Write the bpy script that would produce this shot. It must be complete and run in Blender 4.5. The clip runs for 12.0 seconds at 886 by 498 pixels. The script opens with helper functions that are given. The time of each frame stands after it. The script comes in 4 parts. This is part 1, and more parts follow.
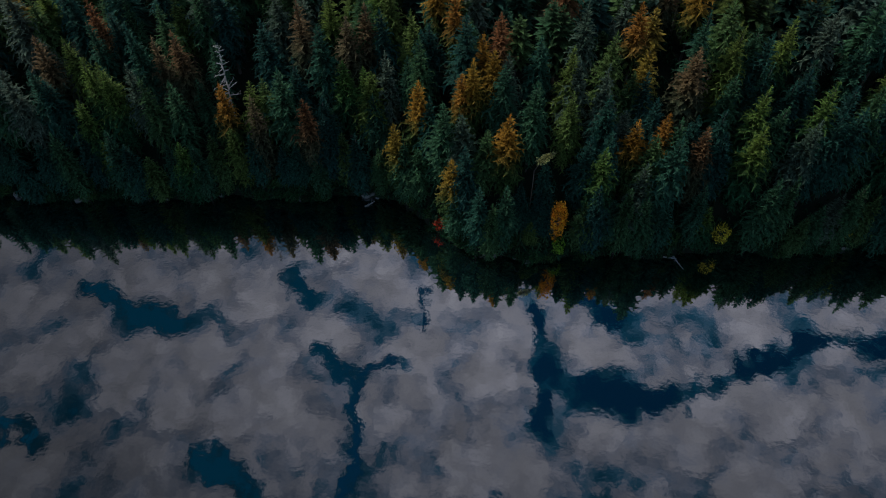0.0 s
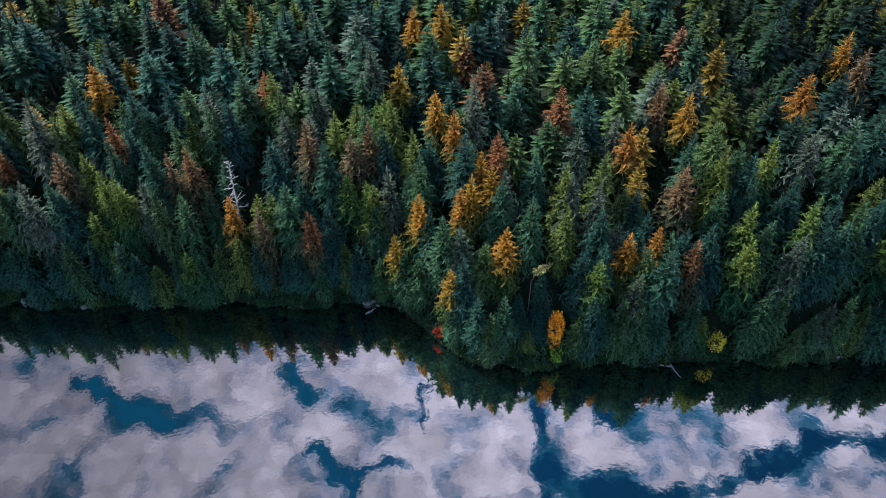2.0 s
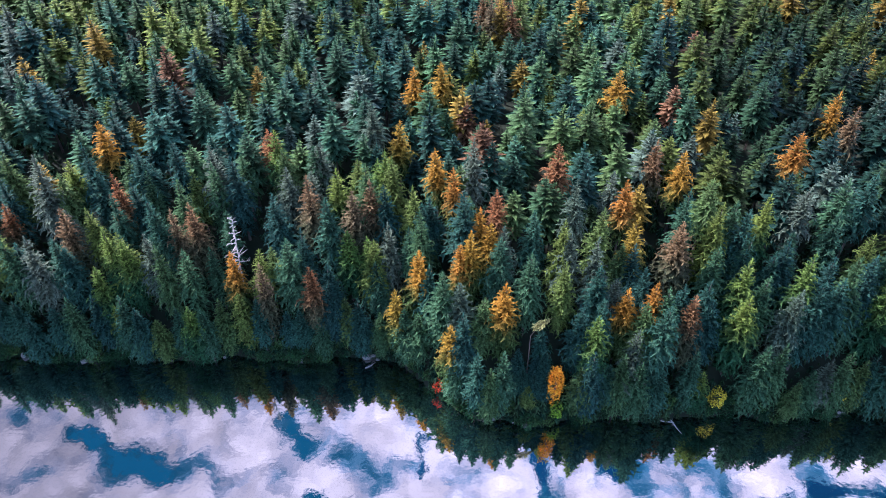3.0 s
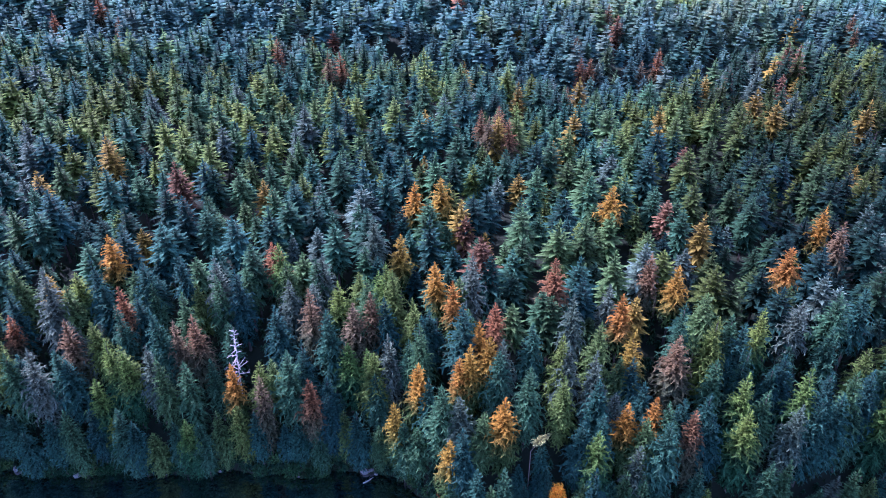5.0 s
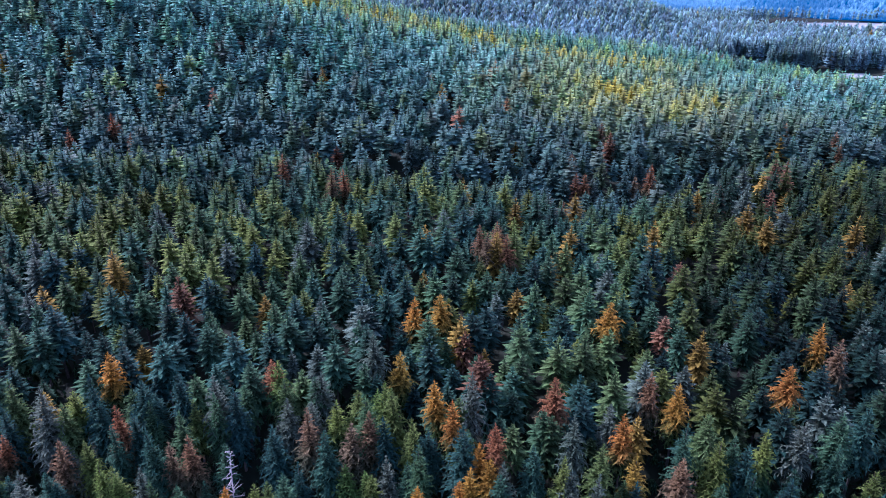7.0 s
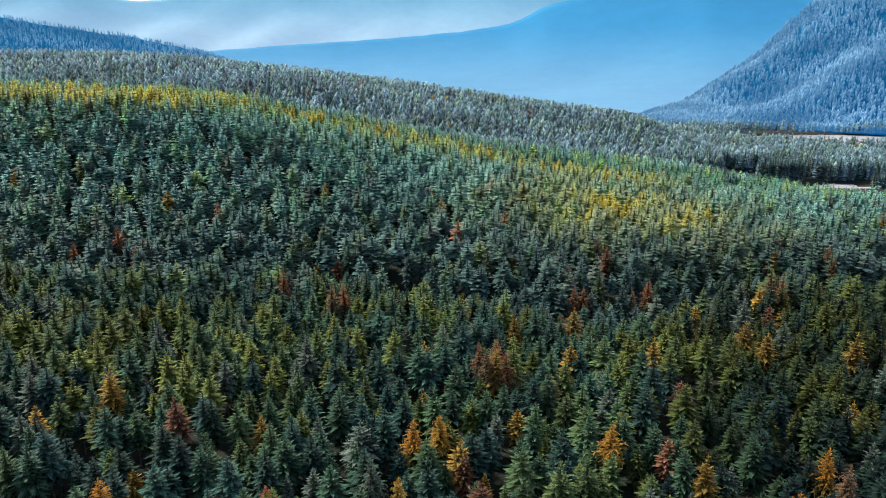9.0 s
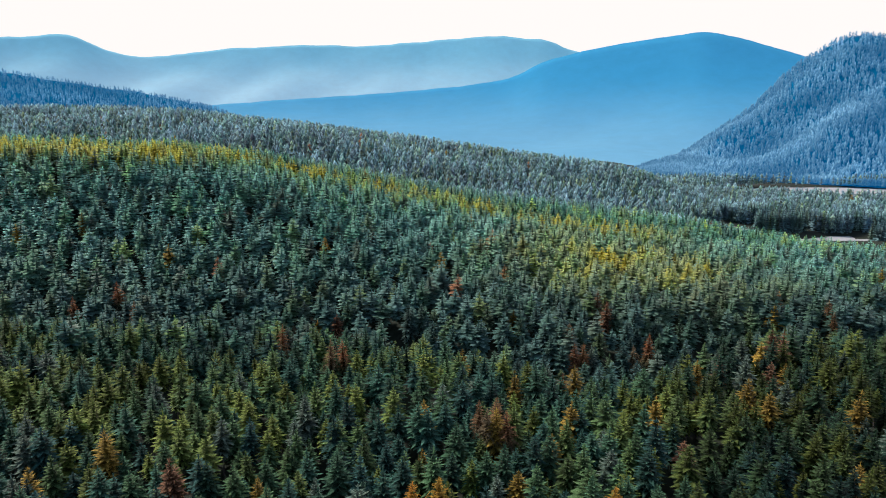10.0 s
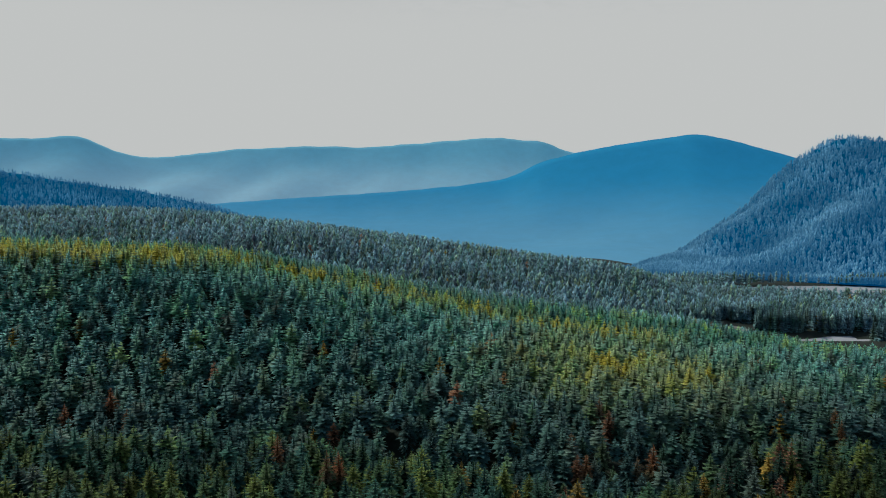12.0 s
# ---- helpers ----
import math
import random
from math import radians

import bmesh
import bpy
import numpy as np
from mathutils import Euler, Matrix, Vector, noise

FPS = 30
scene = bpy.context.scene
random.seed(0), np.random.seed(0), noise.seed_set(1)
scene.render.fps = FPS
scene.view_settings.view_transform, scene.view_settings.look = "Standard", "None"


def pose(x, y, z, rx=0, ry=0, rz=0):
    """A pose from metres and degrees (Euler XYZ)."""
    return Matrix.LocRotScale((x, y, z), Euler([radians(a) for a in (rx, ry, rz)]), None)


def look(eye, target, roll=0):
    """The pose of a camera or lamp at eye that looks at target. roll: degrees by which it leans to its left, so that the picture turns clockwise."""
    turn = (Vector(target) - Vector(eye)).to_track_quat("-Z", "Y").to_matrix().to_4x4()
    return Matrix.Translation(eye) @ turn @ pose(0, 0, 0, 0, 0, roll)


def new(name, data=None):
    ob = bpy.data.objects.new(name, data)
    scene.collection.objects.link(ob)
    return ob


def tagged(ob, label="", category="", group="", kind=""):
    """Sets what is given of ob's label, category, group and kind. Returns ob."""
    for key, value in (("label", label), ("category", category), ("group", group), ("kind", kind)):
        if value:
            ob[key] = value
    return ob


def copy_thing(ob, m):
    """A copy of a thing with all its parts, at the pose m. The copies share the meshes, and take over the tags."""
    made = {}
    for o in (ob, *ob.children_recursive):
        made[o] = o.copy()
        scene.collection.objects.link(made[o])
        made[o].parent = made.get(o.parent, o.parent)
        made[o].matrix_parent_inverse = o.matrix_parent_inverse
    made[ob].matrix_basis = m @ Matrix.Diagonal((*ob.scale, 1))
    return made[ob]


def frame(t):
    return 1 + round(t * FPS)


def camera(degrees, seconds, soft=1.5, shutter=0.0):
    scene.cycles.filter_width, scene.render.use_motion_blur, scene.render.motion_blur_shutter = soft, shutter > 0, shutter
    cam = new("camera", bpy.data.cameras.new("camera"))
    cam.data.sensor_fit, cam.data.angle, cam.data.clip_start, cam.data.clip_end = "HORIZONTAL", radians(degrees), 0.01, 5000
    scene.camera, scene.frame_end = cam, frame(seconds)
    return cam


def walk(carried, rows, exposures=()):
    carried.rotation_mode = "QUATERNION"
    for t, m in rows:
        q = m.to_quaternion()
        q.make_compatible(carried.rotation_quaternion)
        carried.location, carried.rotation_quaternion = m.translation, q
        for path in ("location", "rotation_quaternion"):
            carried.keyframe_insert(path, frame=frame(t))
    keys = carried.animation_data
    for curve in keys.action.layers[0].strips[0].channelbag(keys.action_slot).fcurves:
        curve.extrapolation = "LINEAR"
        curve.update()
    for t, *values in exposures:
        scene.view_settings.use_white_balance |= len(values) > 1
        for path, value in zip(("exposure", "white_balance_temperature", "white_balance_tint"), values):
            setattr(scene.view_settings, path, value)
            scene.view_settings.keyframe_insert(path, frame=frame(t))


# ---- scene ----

# ---------------------------------------------------------------- camera
cam = camera(64.31, 12.0, soft=1.0)
# seconds, x, y, z, yaw, pitch, lean: the drone rises straight up while it tilts from the lake to the horizon
ROWS = [
    (0, 0.000, 0.000, 114.00, -0.000, -51.829, -0.245),
    (0.5, 0.003, -0.004, 115.04, -0.045, -49.883, -0.200),
    (1, 0.003, -0.009, 116.07, -0.066, -47.959, -0.154),
    (1.5, 0.006, -0.014, 117.10, -0.086, -46.037, -0.106),
    (2, 0.013, -0.019, 118.13, -0.103, -44.120, -0.060),
    (2.5, 0.021, -0.027, 119.15, -0.120, -42.193, -0.031),
    (3, 0.027, -0.035, 120.18, -0.130, -40.252, -0.007),
    (5, 0.039, -0.060, 124.27, -0.165, -32.394, 0.090),
    (5.5, 0.030, -0.061, 125.29, -0.177, -30.379, 0.104),
    (6, 0.011, -0.059, 126.30, -0.193, -28.331, 0.115),
    (6.5, -0.008, -0.057, 127.31, -0.210, -26.258, 0.135),
    (7, -0.021, -0.054, 128.33, -0.207, -24.159, 0.154),
    (9, -0.005, -0.039, 132.46, -0.241, -15.718, 0.177),
    (9.5, 0.005, -0.039, 133.52, -0.249, -13.651, 0.165),
    (10, 0.020, -0.046, 134.59, -0.252, -11.612, 0.166),
    (10.5, 0.042, -0.061, 135.69, -0.257, -9.599, 0.166),
    (11, 0.063, -0.081, 136.79, -0.262, -7.622, 0.169),
    (11.5, 0.085, -0.106, 137.89, -0.278, -5.671, 0.175),
    (12, 0.109, -0.131, 139.00, -0.294, -3.817, 0.187),
]
# the picture fades in from dark and fades out again
FADE = [
    (0.0, -1.65, 5150, 6), (0.5, -1.22, 5150, 8), (1.0, -0.85, 5150, 11), (1.5, -0.42, 5200, 14), (2.0, 0.06, 5200, 18),
    (2.5, 0.54, 5100, 23), (3.0, 0.90, 5000, 29), (5.0, 0.92, 4500, 50), (7.0, 0.16, 4650, 48), (9.0, -0.08, 5700, 28),
    (9.5, -0.2, 5650, 25), (10.0, -0.34, 5550, 22), (10.5, -0.48, 5350, 18), (11.0, -0.78, 5300, 15), (11.5, -0.98, 5250, 13), (12.0, -1.2, 5200, 12),
]
walk(cam, [(t, pose(x, y, z, 0, 0, yaw) @ pose(0, 0, 0, 90 + pitch) @ pose(0, 0, 0, 0, 0, lean)) for t, x, y, z, yaw, pitch, lean in ROWS], FADE)


# ---------------------------------------------------------------- node helpers
def nodes_of(tree):
    tree.nodes.clear()

    def add(kind, out=0, **values):
        n = tree.nodes.new(kind)
        for key, value in values.items():
            if key.startswith("in_"):
                slot = key[3:]
                slot = int(slot) if slot.isdigit() else slot.replace("_", " ")
                if isinstance(value, bpy.types.NodeSocket):
                    tree.links.new(value, n.inputs[slot])
                else:
                    n.inputs[slot].default_value = value
            elif key == "operation":
                n.operation = value
            elif key == "blend_type":
                n.blend_type = value
            elif key == "data_type":
                n.data_type = value
            elif key == "attribute_name":
                n.attribute_name = value
            elif key == "sky_type":
                n.sky_type = value
        return n
    return add


def math_node(add, op, a, b=0.0, c=0.0):
    return add("ShaderNodeMath", operation=op, in_0=a, in_1=b, in_2=c).outputs[0]


def mix_colour(add, fac, a, b):
    n = add("ShaderNodeMix", data_type="RGBA", in_0=fac)
    for slot, value in ((6, a), (7, b)):
        if isinstance(value, bpy.types.NodeSocket):
            n.id_data.links.new(value, n.inputs[slot])
        else:
            n.inputs[slot].default_value = (*value, 1)
    return n.outputs[2]


def ramp(add, fac, stops):
    n = add("ShaderNodeValToRGB", in_0=fac)
    e = n.color_ramp.elements
    while len(e) < len(stops):
        e.new(0.5)
    for k, (at, colour) in enumerate(stops):
        e[k].position, e[k].color = at, (*colour, 1) if len(colour) == 3 else colour
    return n.outputs[0]


def smooth(add, value, lo, hi):
    n = add("ShaderNodeMapRange", in_0=value, in_1=lo, in_2=hi, in_3=0.0, in_4=1.0)
    n.interpolation_type = "SMOOTHSTEP"
    return n.outputs[0]


# ---------------------------------------------------------------- sky, clouds and sun
SUN_AZIMUTH, SUN_HEIGHT = -55.0, 42.0
# open lanes between the clouds: ends and half width, where straight up is 0, 0 and y = 1 is ahead at 45 degrees
LANES = [
    (0.150, 0.66, 0.150, 0.45, 0.016), (0.17, 0.545, 0.27, 0.49, 0.040), (0.27, 0.49, 0.38, 0.485, 0.022),
    (0.38, 0.49, 0.62, 0.60, 0.018), (0.58, 0.60, 0.78, 0.58, 0.020), (-0.63, 0.70, -0.45, 0.63, 0.020),
    (-0.27, 0.74, -0.24, 0.68, 0.017), (-0.20, 0.575, -0.15, 0.53, 0.013), (-0.14, 0.54, -0.14, 0.34, 0.013),
    (-0.13, 0.54, -0.03, 0.56, 0.009), (0.22, 0.68, 0.29, 0.64, 0.020), (-0.36, 0.40, -0.26, 0.34, 0.018),
    (-0.70, 0.46, -0.60, 0.42, 0.016), (-0.05, 0.70, -0.03, 0.62, 0.007),
]


def build_world():
    world = bpy.data.worlds.new("sky")
    scene.world = world
    world.use_nodes = True
    add = nodes_of(world.node_tree)
    link = world.node_tree.links.new
    sky = add("ShaderNodeTexSky", sky_type="NISHITA")
    sky.sun_disc = False
    sky.sun_elevation, sky.sun_rotation = radians(SUN_HEIGHT), radians(SUN_AZIMUTH)
    sky.dust_density, sky.air_density = 1.2, 1.0
    blue = add("ShaderNodeMix", data_type="RGBA", blend_type="MULTIPLY", in_0=1.0)
    link(sky.outputs[0], blue.inputs[6])
    blue.inputs[7].default_value = (0.006, 0.032, 0.046, 1)
    deep = add("ShaderNodeVectorMath", operation="MINIMUM", in_0=blue.outputs[2], in_1=(0.012, 0.100, 0.175)).outputs[0]
    coords = add("ShaderNodeTexCoord").outputs["Generated"]
    sep = add("ShaderNodeSeparateXYZ", in_0=coords)
    up = math_node(add, "MAXIMUM", sep.outputs[2], 0.04)
    px, py = math_node(add, "DIVIDE", sep.outputs[0], up), math_node(add, "DIVIDE", sep.outputs[1], up)
    plane = add("ShaderNodeCombineXYZ", in_0=px, in_1=py).outputs[0]
    # ragged edges: the plane is warped before the lanes are cut
    warp = add("ShaderNodeTexNoise", in_Vector=plane, in_Scale=12.0, in_Detail=8.0, in_Roughness=0.68).outputs["Color"]
    shift = add("ShaderNodeVectorMath", operation="MULTIPLY_ADD", in_0=warp, in_1=(0.15, 0.15, 0), in_2=plane).outputs[0]
    shift = add("ShaderNodeVectorMath", operation="SUBTRACT", in_0=shift, in_1=(0.075, 0.075, 0)).outputs[0]
    gap = None
    for x1, y1, x2, y2, wide in LANES:
        a, ab = Vector((x1, y1, 0)), Vector((x2 - x1, y2 - y1, 0))
        pa = add("ShaderNodeVectorMath", operation="SUBTRACT", in_0=shift, in_1=a).outputs[0]
        along = add("ShaderNodeVectorMath", operation="DOT_PRODUCT", in_0=pa, in_1=ab / ab.length_squared).outputs["Value"]
        along = add("ShaderNodeClamp", in_0=along).outputs[0]
        foot = add("ShaderNodeVectorMath", operation="SCALE", in_0=ab, in_Scale=along).outputs[0]
        off = add("ShaderNodeVectorMath", operation="DISTANCE", in_0=pa, in_1=foot).outputs["Value"]
        hole = smooth(add, off, wide * 1.35, wide * 0.3)
        gap = hole if gap is None else math_node(add, "MAXIMUM", gap, hole)
    # cloud mass: big heaps with small ones on them, thinned out along the lanes
    mass = add("ShaderNodeTexNoise", in_Vector=plane, in_Scale=11.0, in_Detail=10.0, in_Roughness=0.66).outputs["Fac"]
    heaps = add("ShaderNodeTexVoronoi", in_Vector=shift, in_Scale=11.0)
    heaps.feature = "SMOOTH_F1"
    heaps.inputs["Smoothness"].default_value = 0.35
    heaps.inputs["Detail"].default_value = 2.0
    heaps.inputs["Roughness"].default_value = 0.6
    crown = math_node(add, "SUBTRACT", 1.20, math_node(add, "MULTIPLY", heaps.outputs["Distance"], 0.80))
    depth = math_node(add, "ADD", math_node(add, "MULTIPLY", math_node(add, "SUBTRACT", mass, 0.075), 1.35), crown)
    depth = math_node(add, "SUBTRACT", depth, math_node(add, "MULTIPLY", gap, 0.70))
    # the clouds thin out overhead and behind
    depth = math_node(add, "SUBTRACT", depth, math_node(add, "MULTIPLY", smooth(add, py, 0.20, -0.25), 0.42))
    puff = ramp(add, smooth(add, depth, 0.42, 1.45), [(0.0, (0.02, 0.12, 0.20)), (0.13, (0.13, 0.27, 0.38)), (0.30, (0.55, 0.53, 0.60)), (0.62, (0.98, 0.84, 0.82)), (1.0, (1.18, 1.00, 0.94))])
    cover = smooth(add, depth, 0.28, 0.46)
    # thicker, duller cloud towards the left and overhead
    dull = math_node(add, "MULTIPLY", math_node(add, "MULTIPLY_ADD", smooth(add, px, -0.70, 0.10), 0.56, 0.44), math_node(add, "MULTIPLY_ADD", smooth(add, py, 0.30, 0.66), 0.46, 0.64))
    # small billows on the big heaps
    billow = add("ShaderNodeTexVoronoi", in_Vector=shift, in_Scale=27.0)
    billow.feature = "SMOOTH_F1"
    billow.inputs["Smoothness"].default_value = 0.5
    dull = math_node(add, "MULTIPLY", dull, math_node(add, "SUBTRACT", 1.24, math_node(add, "MULTIPLY", billow.outputs["Distance"], 0.62)))
    shaded = add("ShaderNodeVectorMath", operation="SCALE", in_0=puff, in_Scale=dull).outputs[0]
    heavens = mix_colour(add, cover, deep, shaded)
    # low down the air is thick and pale
    veil = smooth(add, sep.outputs[2], 0.60, 0.22)
    # away from the sun the sky is clear and blue
    behind = smooth(add, sep.outputs[1], 0.10, -0.40)
    heavens = mix_colour(add, behind, heavens, (0.20, 0.31, 0.43))
    pale = mix_colour(add, veil, heavens, mix_colour(add, behind, (1.46, 1.30, 0.99), (0.58, 0.66, 0.74)))
    bg = add("ShaderNodeBackground", in_Color=pale, in_Strength=0.95)
    link(bg.outputs[0], add("ShaderNodeOutputWorld").inputs[0])


build_world()
sun = new("sun", bpy.data.lights.new("sun", "SUN"))
sun.data.energy, sun.data.angle, sun.data.color = 5.0, radians(4), (1.0, 0.88, 0.66)
a, e = radians(SUN_AZIMUTH), radians(SUN_HEIGHT)
sun.matrix_world = look((0, 0, 300), Vector((0, 0, 300)) - Vector((math.sin(a) * math.cos(e), math.cos(a) * math.cos(e), math.sin(e))))


# ---------------------------------------------------------------- materials
def material(name):
    m = bpy.data.materials.new(name)
    m.use_nodes = True
    return m, nodes_of(m.node_tree), m.node_tree.links.new


def needles(name, stops, attribute="", below=None, twig=2.6, gaps=True, heart=0.20):
    """Needle foliage. The colour of a whole tree comes from a ramp by chance, or from the trees' own attribute."""
    m, add, link = material(name)
    if attribute:
        colour = add("ShaderNodeAttribute", attribute_name=attribute).outputs["Color"]
    else:
        colour = ramp(add, add("ShaderNodeObjectInfo").outputs["Random"], stops)
    place = add("ShaderNodeNewGeometry").outputs["Position"]
    if below:
        # cones and yellowing needles sit in the upper crown, the lower boughs are still green
        up = add("ShaderNodeSeparateXYZ", in_0=add("ShaderNodeTexCoord").outputs["Object"]).outputs[2]
        patch = add("ShaderNodeTexNoise", in_Vector=place, in_Scale=0.7, in_Detail=2.0).outputs["Fac"]
        colour = mix_colour(add, smooth(add, math_node(add, "MULTIPLY_ADD", patch, 7.0, up), 12.0, 19.5), below, colour)
    grain = add("ShaderNodeTexNoise", in_Vector=place, in_Scale=2.2, in_Detail=4.0, in_Roughness=0.7).outputs["Fac"]
    tuft = add("ShaderNodeTexNoise", in_Vector=place, in_Scale=0.35, in_Detail=2.0).outputs["Fac"]
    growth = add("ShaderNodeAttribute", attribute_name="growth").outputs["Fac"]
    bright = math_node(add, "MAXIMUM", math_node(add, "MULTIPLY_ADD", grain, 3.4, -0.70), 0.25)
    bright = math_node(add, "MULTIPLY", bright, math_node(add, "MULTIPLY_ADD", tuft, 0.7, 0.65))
    # inner boughs painted dark as crown shade, young tips lighter
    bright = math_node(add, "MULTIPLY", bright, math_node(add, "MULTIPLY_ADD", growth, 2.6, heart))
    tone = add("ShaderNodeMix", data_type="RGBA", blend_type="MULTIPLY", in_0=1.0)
    link(colour, tone.inputs[6])
    link(bright, tone.inputs[7])
    twigs = add("ShaderNodeTexNoise", in_Vector=place, in_Scale=twig, in_Detail=2.0, in_Roughness=0.6).outputs["Fac"]
    relief = add("ShaderNodeBump", in_Strength=0.7, in_Distance=0.35, in_Height=twigs)
    base = add("ShaderNodeBsdfPrincipled", in_Base_Color=tone.outputs[2], in_Roughness=0.62, in_Normal=relief.outputs[0])
    base.inputs["Specular IOR Level"].default_value = 0.12
    thin = add("ShaderNodeBsdfTranslucent", in_Color=tone.outputs[2])
    mixed = add("ShaderNodeMixShader", in_0=0.32, in_1=base.outputs[0], in_2=thin.outputs[0])
    if not gaps:
        link(mixed.outputs[0], add("ShaderNodeOutputMaterial").inputs[0])
        return m
    solid = smooth(add, math_node(add, "SUBTRACT", twigs, math_node(add, "MULTIPLY", growth, 0.10)), 0.36, 0.40)
    cut = add("ShaderNodeMixShader", in_0=solid, in_1=add("ShaderNodeBsdfTransparent").outputs[0], in_2=mixed.outputs[0])
    link(cut.outputs[0], add("ShaderNodeOutputMaterial").inputs[0])
    return m


def surface(name, stops, scale, rough=0.9, bump=0.3, fine=6.0):
    m, add, link = material(name)
    place = add("ShaderNodeNewGeometry").outputs["Position"]
    big = add("ShaderNodeTexNoise", in_Vector=place, in_Scale=scale, in_Detail=6.0, in_Roughness=0.6).outputs["Fac"]
    small = add("ShaderNodeTexNoise", in_Vector=place, in_Scale=scale * fine, in_Detail=5.0, in_Roughness=0.7).outputs["Fac"]
    both = math_node(add, "MULTIPLY_ADD", small, 0.45, math_node(add, "MULTIPLY", big, 0.6))
    colour = ramp(add, both, stops)
    relief = add("ShaderNodeBump", in_Strength=bump, in_Distance=0.1, in_Height=small)
    base = add("ShaderNodeBsdfPrincipled", in_Base_Color=colour, in_Roughness=rough, in_Normal=relief.outputs[0])
    link(base.outputs[0], add("ShaderNodeOutputMaterial").inputs[0])
    return m


def water(name, depth=(0.004, 0.012, 0.014), ior=5.5, rough=0.015):
    m, add, link = material(name)
    place = add("ShaderNodeNewGeometry").outputs["Position"]
    wide = add("ShaderNodeVectorMath", operation="MULTIPLY", in_0=place, in_1=(0.85, 1.0, 1.0)).outputs[0]
    swell = add("ShaderNodeTexNoise", in_Vector=wide, in_Scale=0.35, in_Detail=2.0).outputs["Fac"]
    ripple = add("ShaderNodeTexNoise", in_Vector=wide, in_Scale=1.4, in_Detail=3.0, in_Roughness=0.55).outputs["Fac"]
    height = math_node(add, "MULTIPLY_ADD", ripple, 0.30, swell)
    relief = add("ShaderNodeBump", in_Strength=1.0, in_Distance=0.0055, in_Height=height)
    base = add("ShaderNodeBsdfPrincipled", in_Base_Color=(*depth, 1), in_Roughness=rough, in_IOR=ior, in_Normal=relief.outputs[0])
    link(base.outputs[0], add("ShaderNodeOutputMaterial").inputs[0])
    return m


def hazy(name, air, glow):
    """Far conifers with the blue haze before them painted on as a glow."""
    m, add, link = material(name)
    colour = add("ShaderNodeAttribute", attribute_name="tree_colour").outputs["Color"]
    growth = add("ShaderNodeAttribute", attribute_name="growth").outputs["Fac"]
    # crown shade put into the colour: tips lighter, inner parts darker
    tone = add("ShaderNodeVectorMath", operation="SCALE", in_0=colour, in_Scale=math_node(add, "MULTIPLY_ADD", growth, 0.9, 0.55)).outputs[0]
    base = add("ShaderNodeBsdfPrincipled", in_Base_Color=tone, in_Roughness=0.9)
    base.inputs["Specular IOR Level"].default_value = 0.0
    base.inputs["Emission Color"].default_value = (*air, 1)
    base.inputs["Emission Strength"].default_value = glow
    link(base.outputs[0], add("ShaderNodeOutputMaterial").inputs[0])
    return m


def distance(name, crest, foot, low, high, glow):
    """Far slopes: haze painted into colour and glow, paler for mist at the foot."""
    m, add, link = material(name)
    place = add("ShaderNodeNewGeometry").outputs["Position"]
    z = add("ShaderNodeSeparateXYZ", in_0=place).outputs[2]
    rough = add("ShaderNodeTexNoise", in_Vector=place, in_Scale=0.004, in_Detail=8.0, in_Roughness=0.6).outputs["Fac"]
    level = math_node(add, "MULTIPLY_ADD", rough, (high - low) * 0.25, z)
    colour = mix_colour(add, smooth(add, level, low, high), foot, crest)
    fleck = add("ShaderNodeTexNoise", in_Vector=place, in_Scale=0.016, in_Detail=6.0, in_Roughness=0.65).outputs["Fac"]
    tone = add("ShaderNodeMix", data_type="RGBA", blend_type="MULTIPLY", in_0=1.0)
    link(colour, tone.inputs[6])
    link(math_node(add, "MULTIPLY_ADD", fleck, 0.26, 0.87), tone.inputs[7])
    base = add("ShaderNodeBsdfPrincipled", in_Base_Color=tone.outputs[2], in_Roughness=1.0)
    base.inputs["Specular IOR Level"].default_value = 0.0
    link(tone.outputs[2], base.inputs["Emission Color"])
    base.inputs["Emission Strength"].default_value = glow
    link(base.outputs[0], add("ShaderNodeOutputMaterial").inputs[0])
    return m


GREENS = [(0.0, (0.031, 0.080, 0.067)), (0.35, (0.042, 0.106, 0.075)), (0.7, (0.066, 0.134, 0.060)), (1.0, (0.140, 0.182, 0.038))]
GOLDS = [(0.0, (0.28, 0.20, 0.028)), (0.5, (0.37, 0.20, 0.024)), (1.0, (0.31, 0.145, 0.025))]
RUSTS = [(0.0, (0.18, 0.140, 0.075)), (0.5, (0.22, 0.125, 0.056)), (1.0, (0.26, 0.115, 0.045))]
OLIVES = [(0.0, (0.095, 0.175, 0.042)), (1.0, (0.170, 0.215, 0.040))]
GREYS = [(0.0, (0.085, 0.125, 0.085)), (1.0, (0.118, 0.150, 0.108))]
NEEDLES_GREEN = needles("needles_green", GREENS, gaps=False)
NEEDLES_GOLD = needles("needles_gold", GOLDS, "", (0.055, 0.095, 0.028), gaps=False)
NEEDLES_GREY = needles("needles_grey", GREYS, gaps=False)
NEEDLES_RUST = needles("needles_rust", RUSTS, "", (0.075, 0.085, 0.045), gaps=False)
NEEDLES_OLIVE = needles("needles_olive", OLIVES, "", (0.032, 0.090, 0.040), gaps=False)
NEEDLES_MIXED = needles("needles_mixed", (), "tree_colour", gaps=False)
# far crowns have a lighter heart, with haze painted over their inner shade
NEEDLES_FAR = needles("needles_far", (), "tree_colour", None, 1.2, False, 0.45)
BARK = surface("bark", [(0.3, (0.07, 0.055, 0.045)), (0.7, (0.22, 0.19, 0.165))], 1.2)
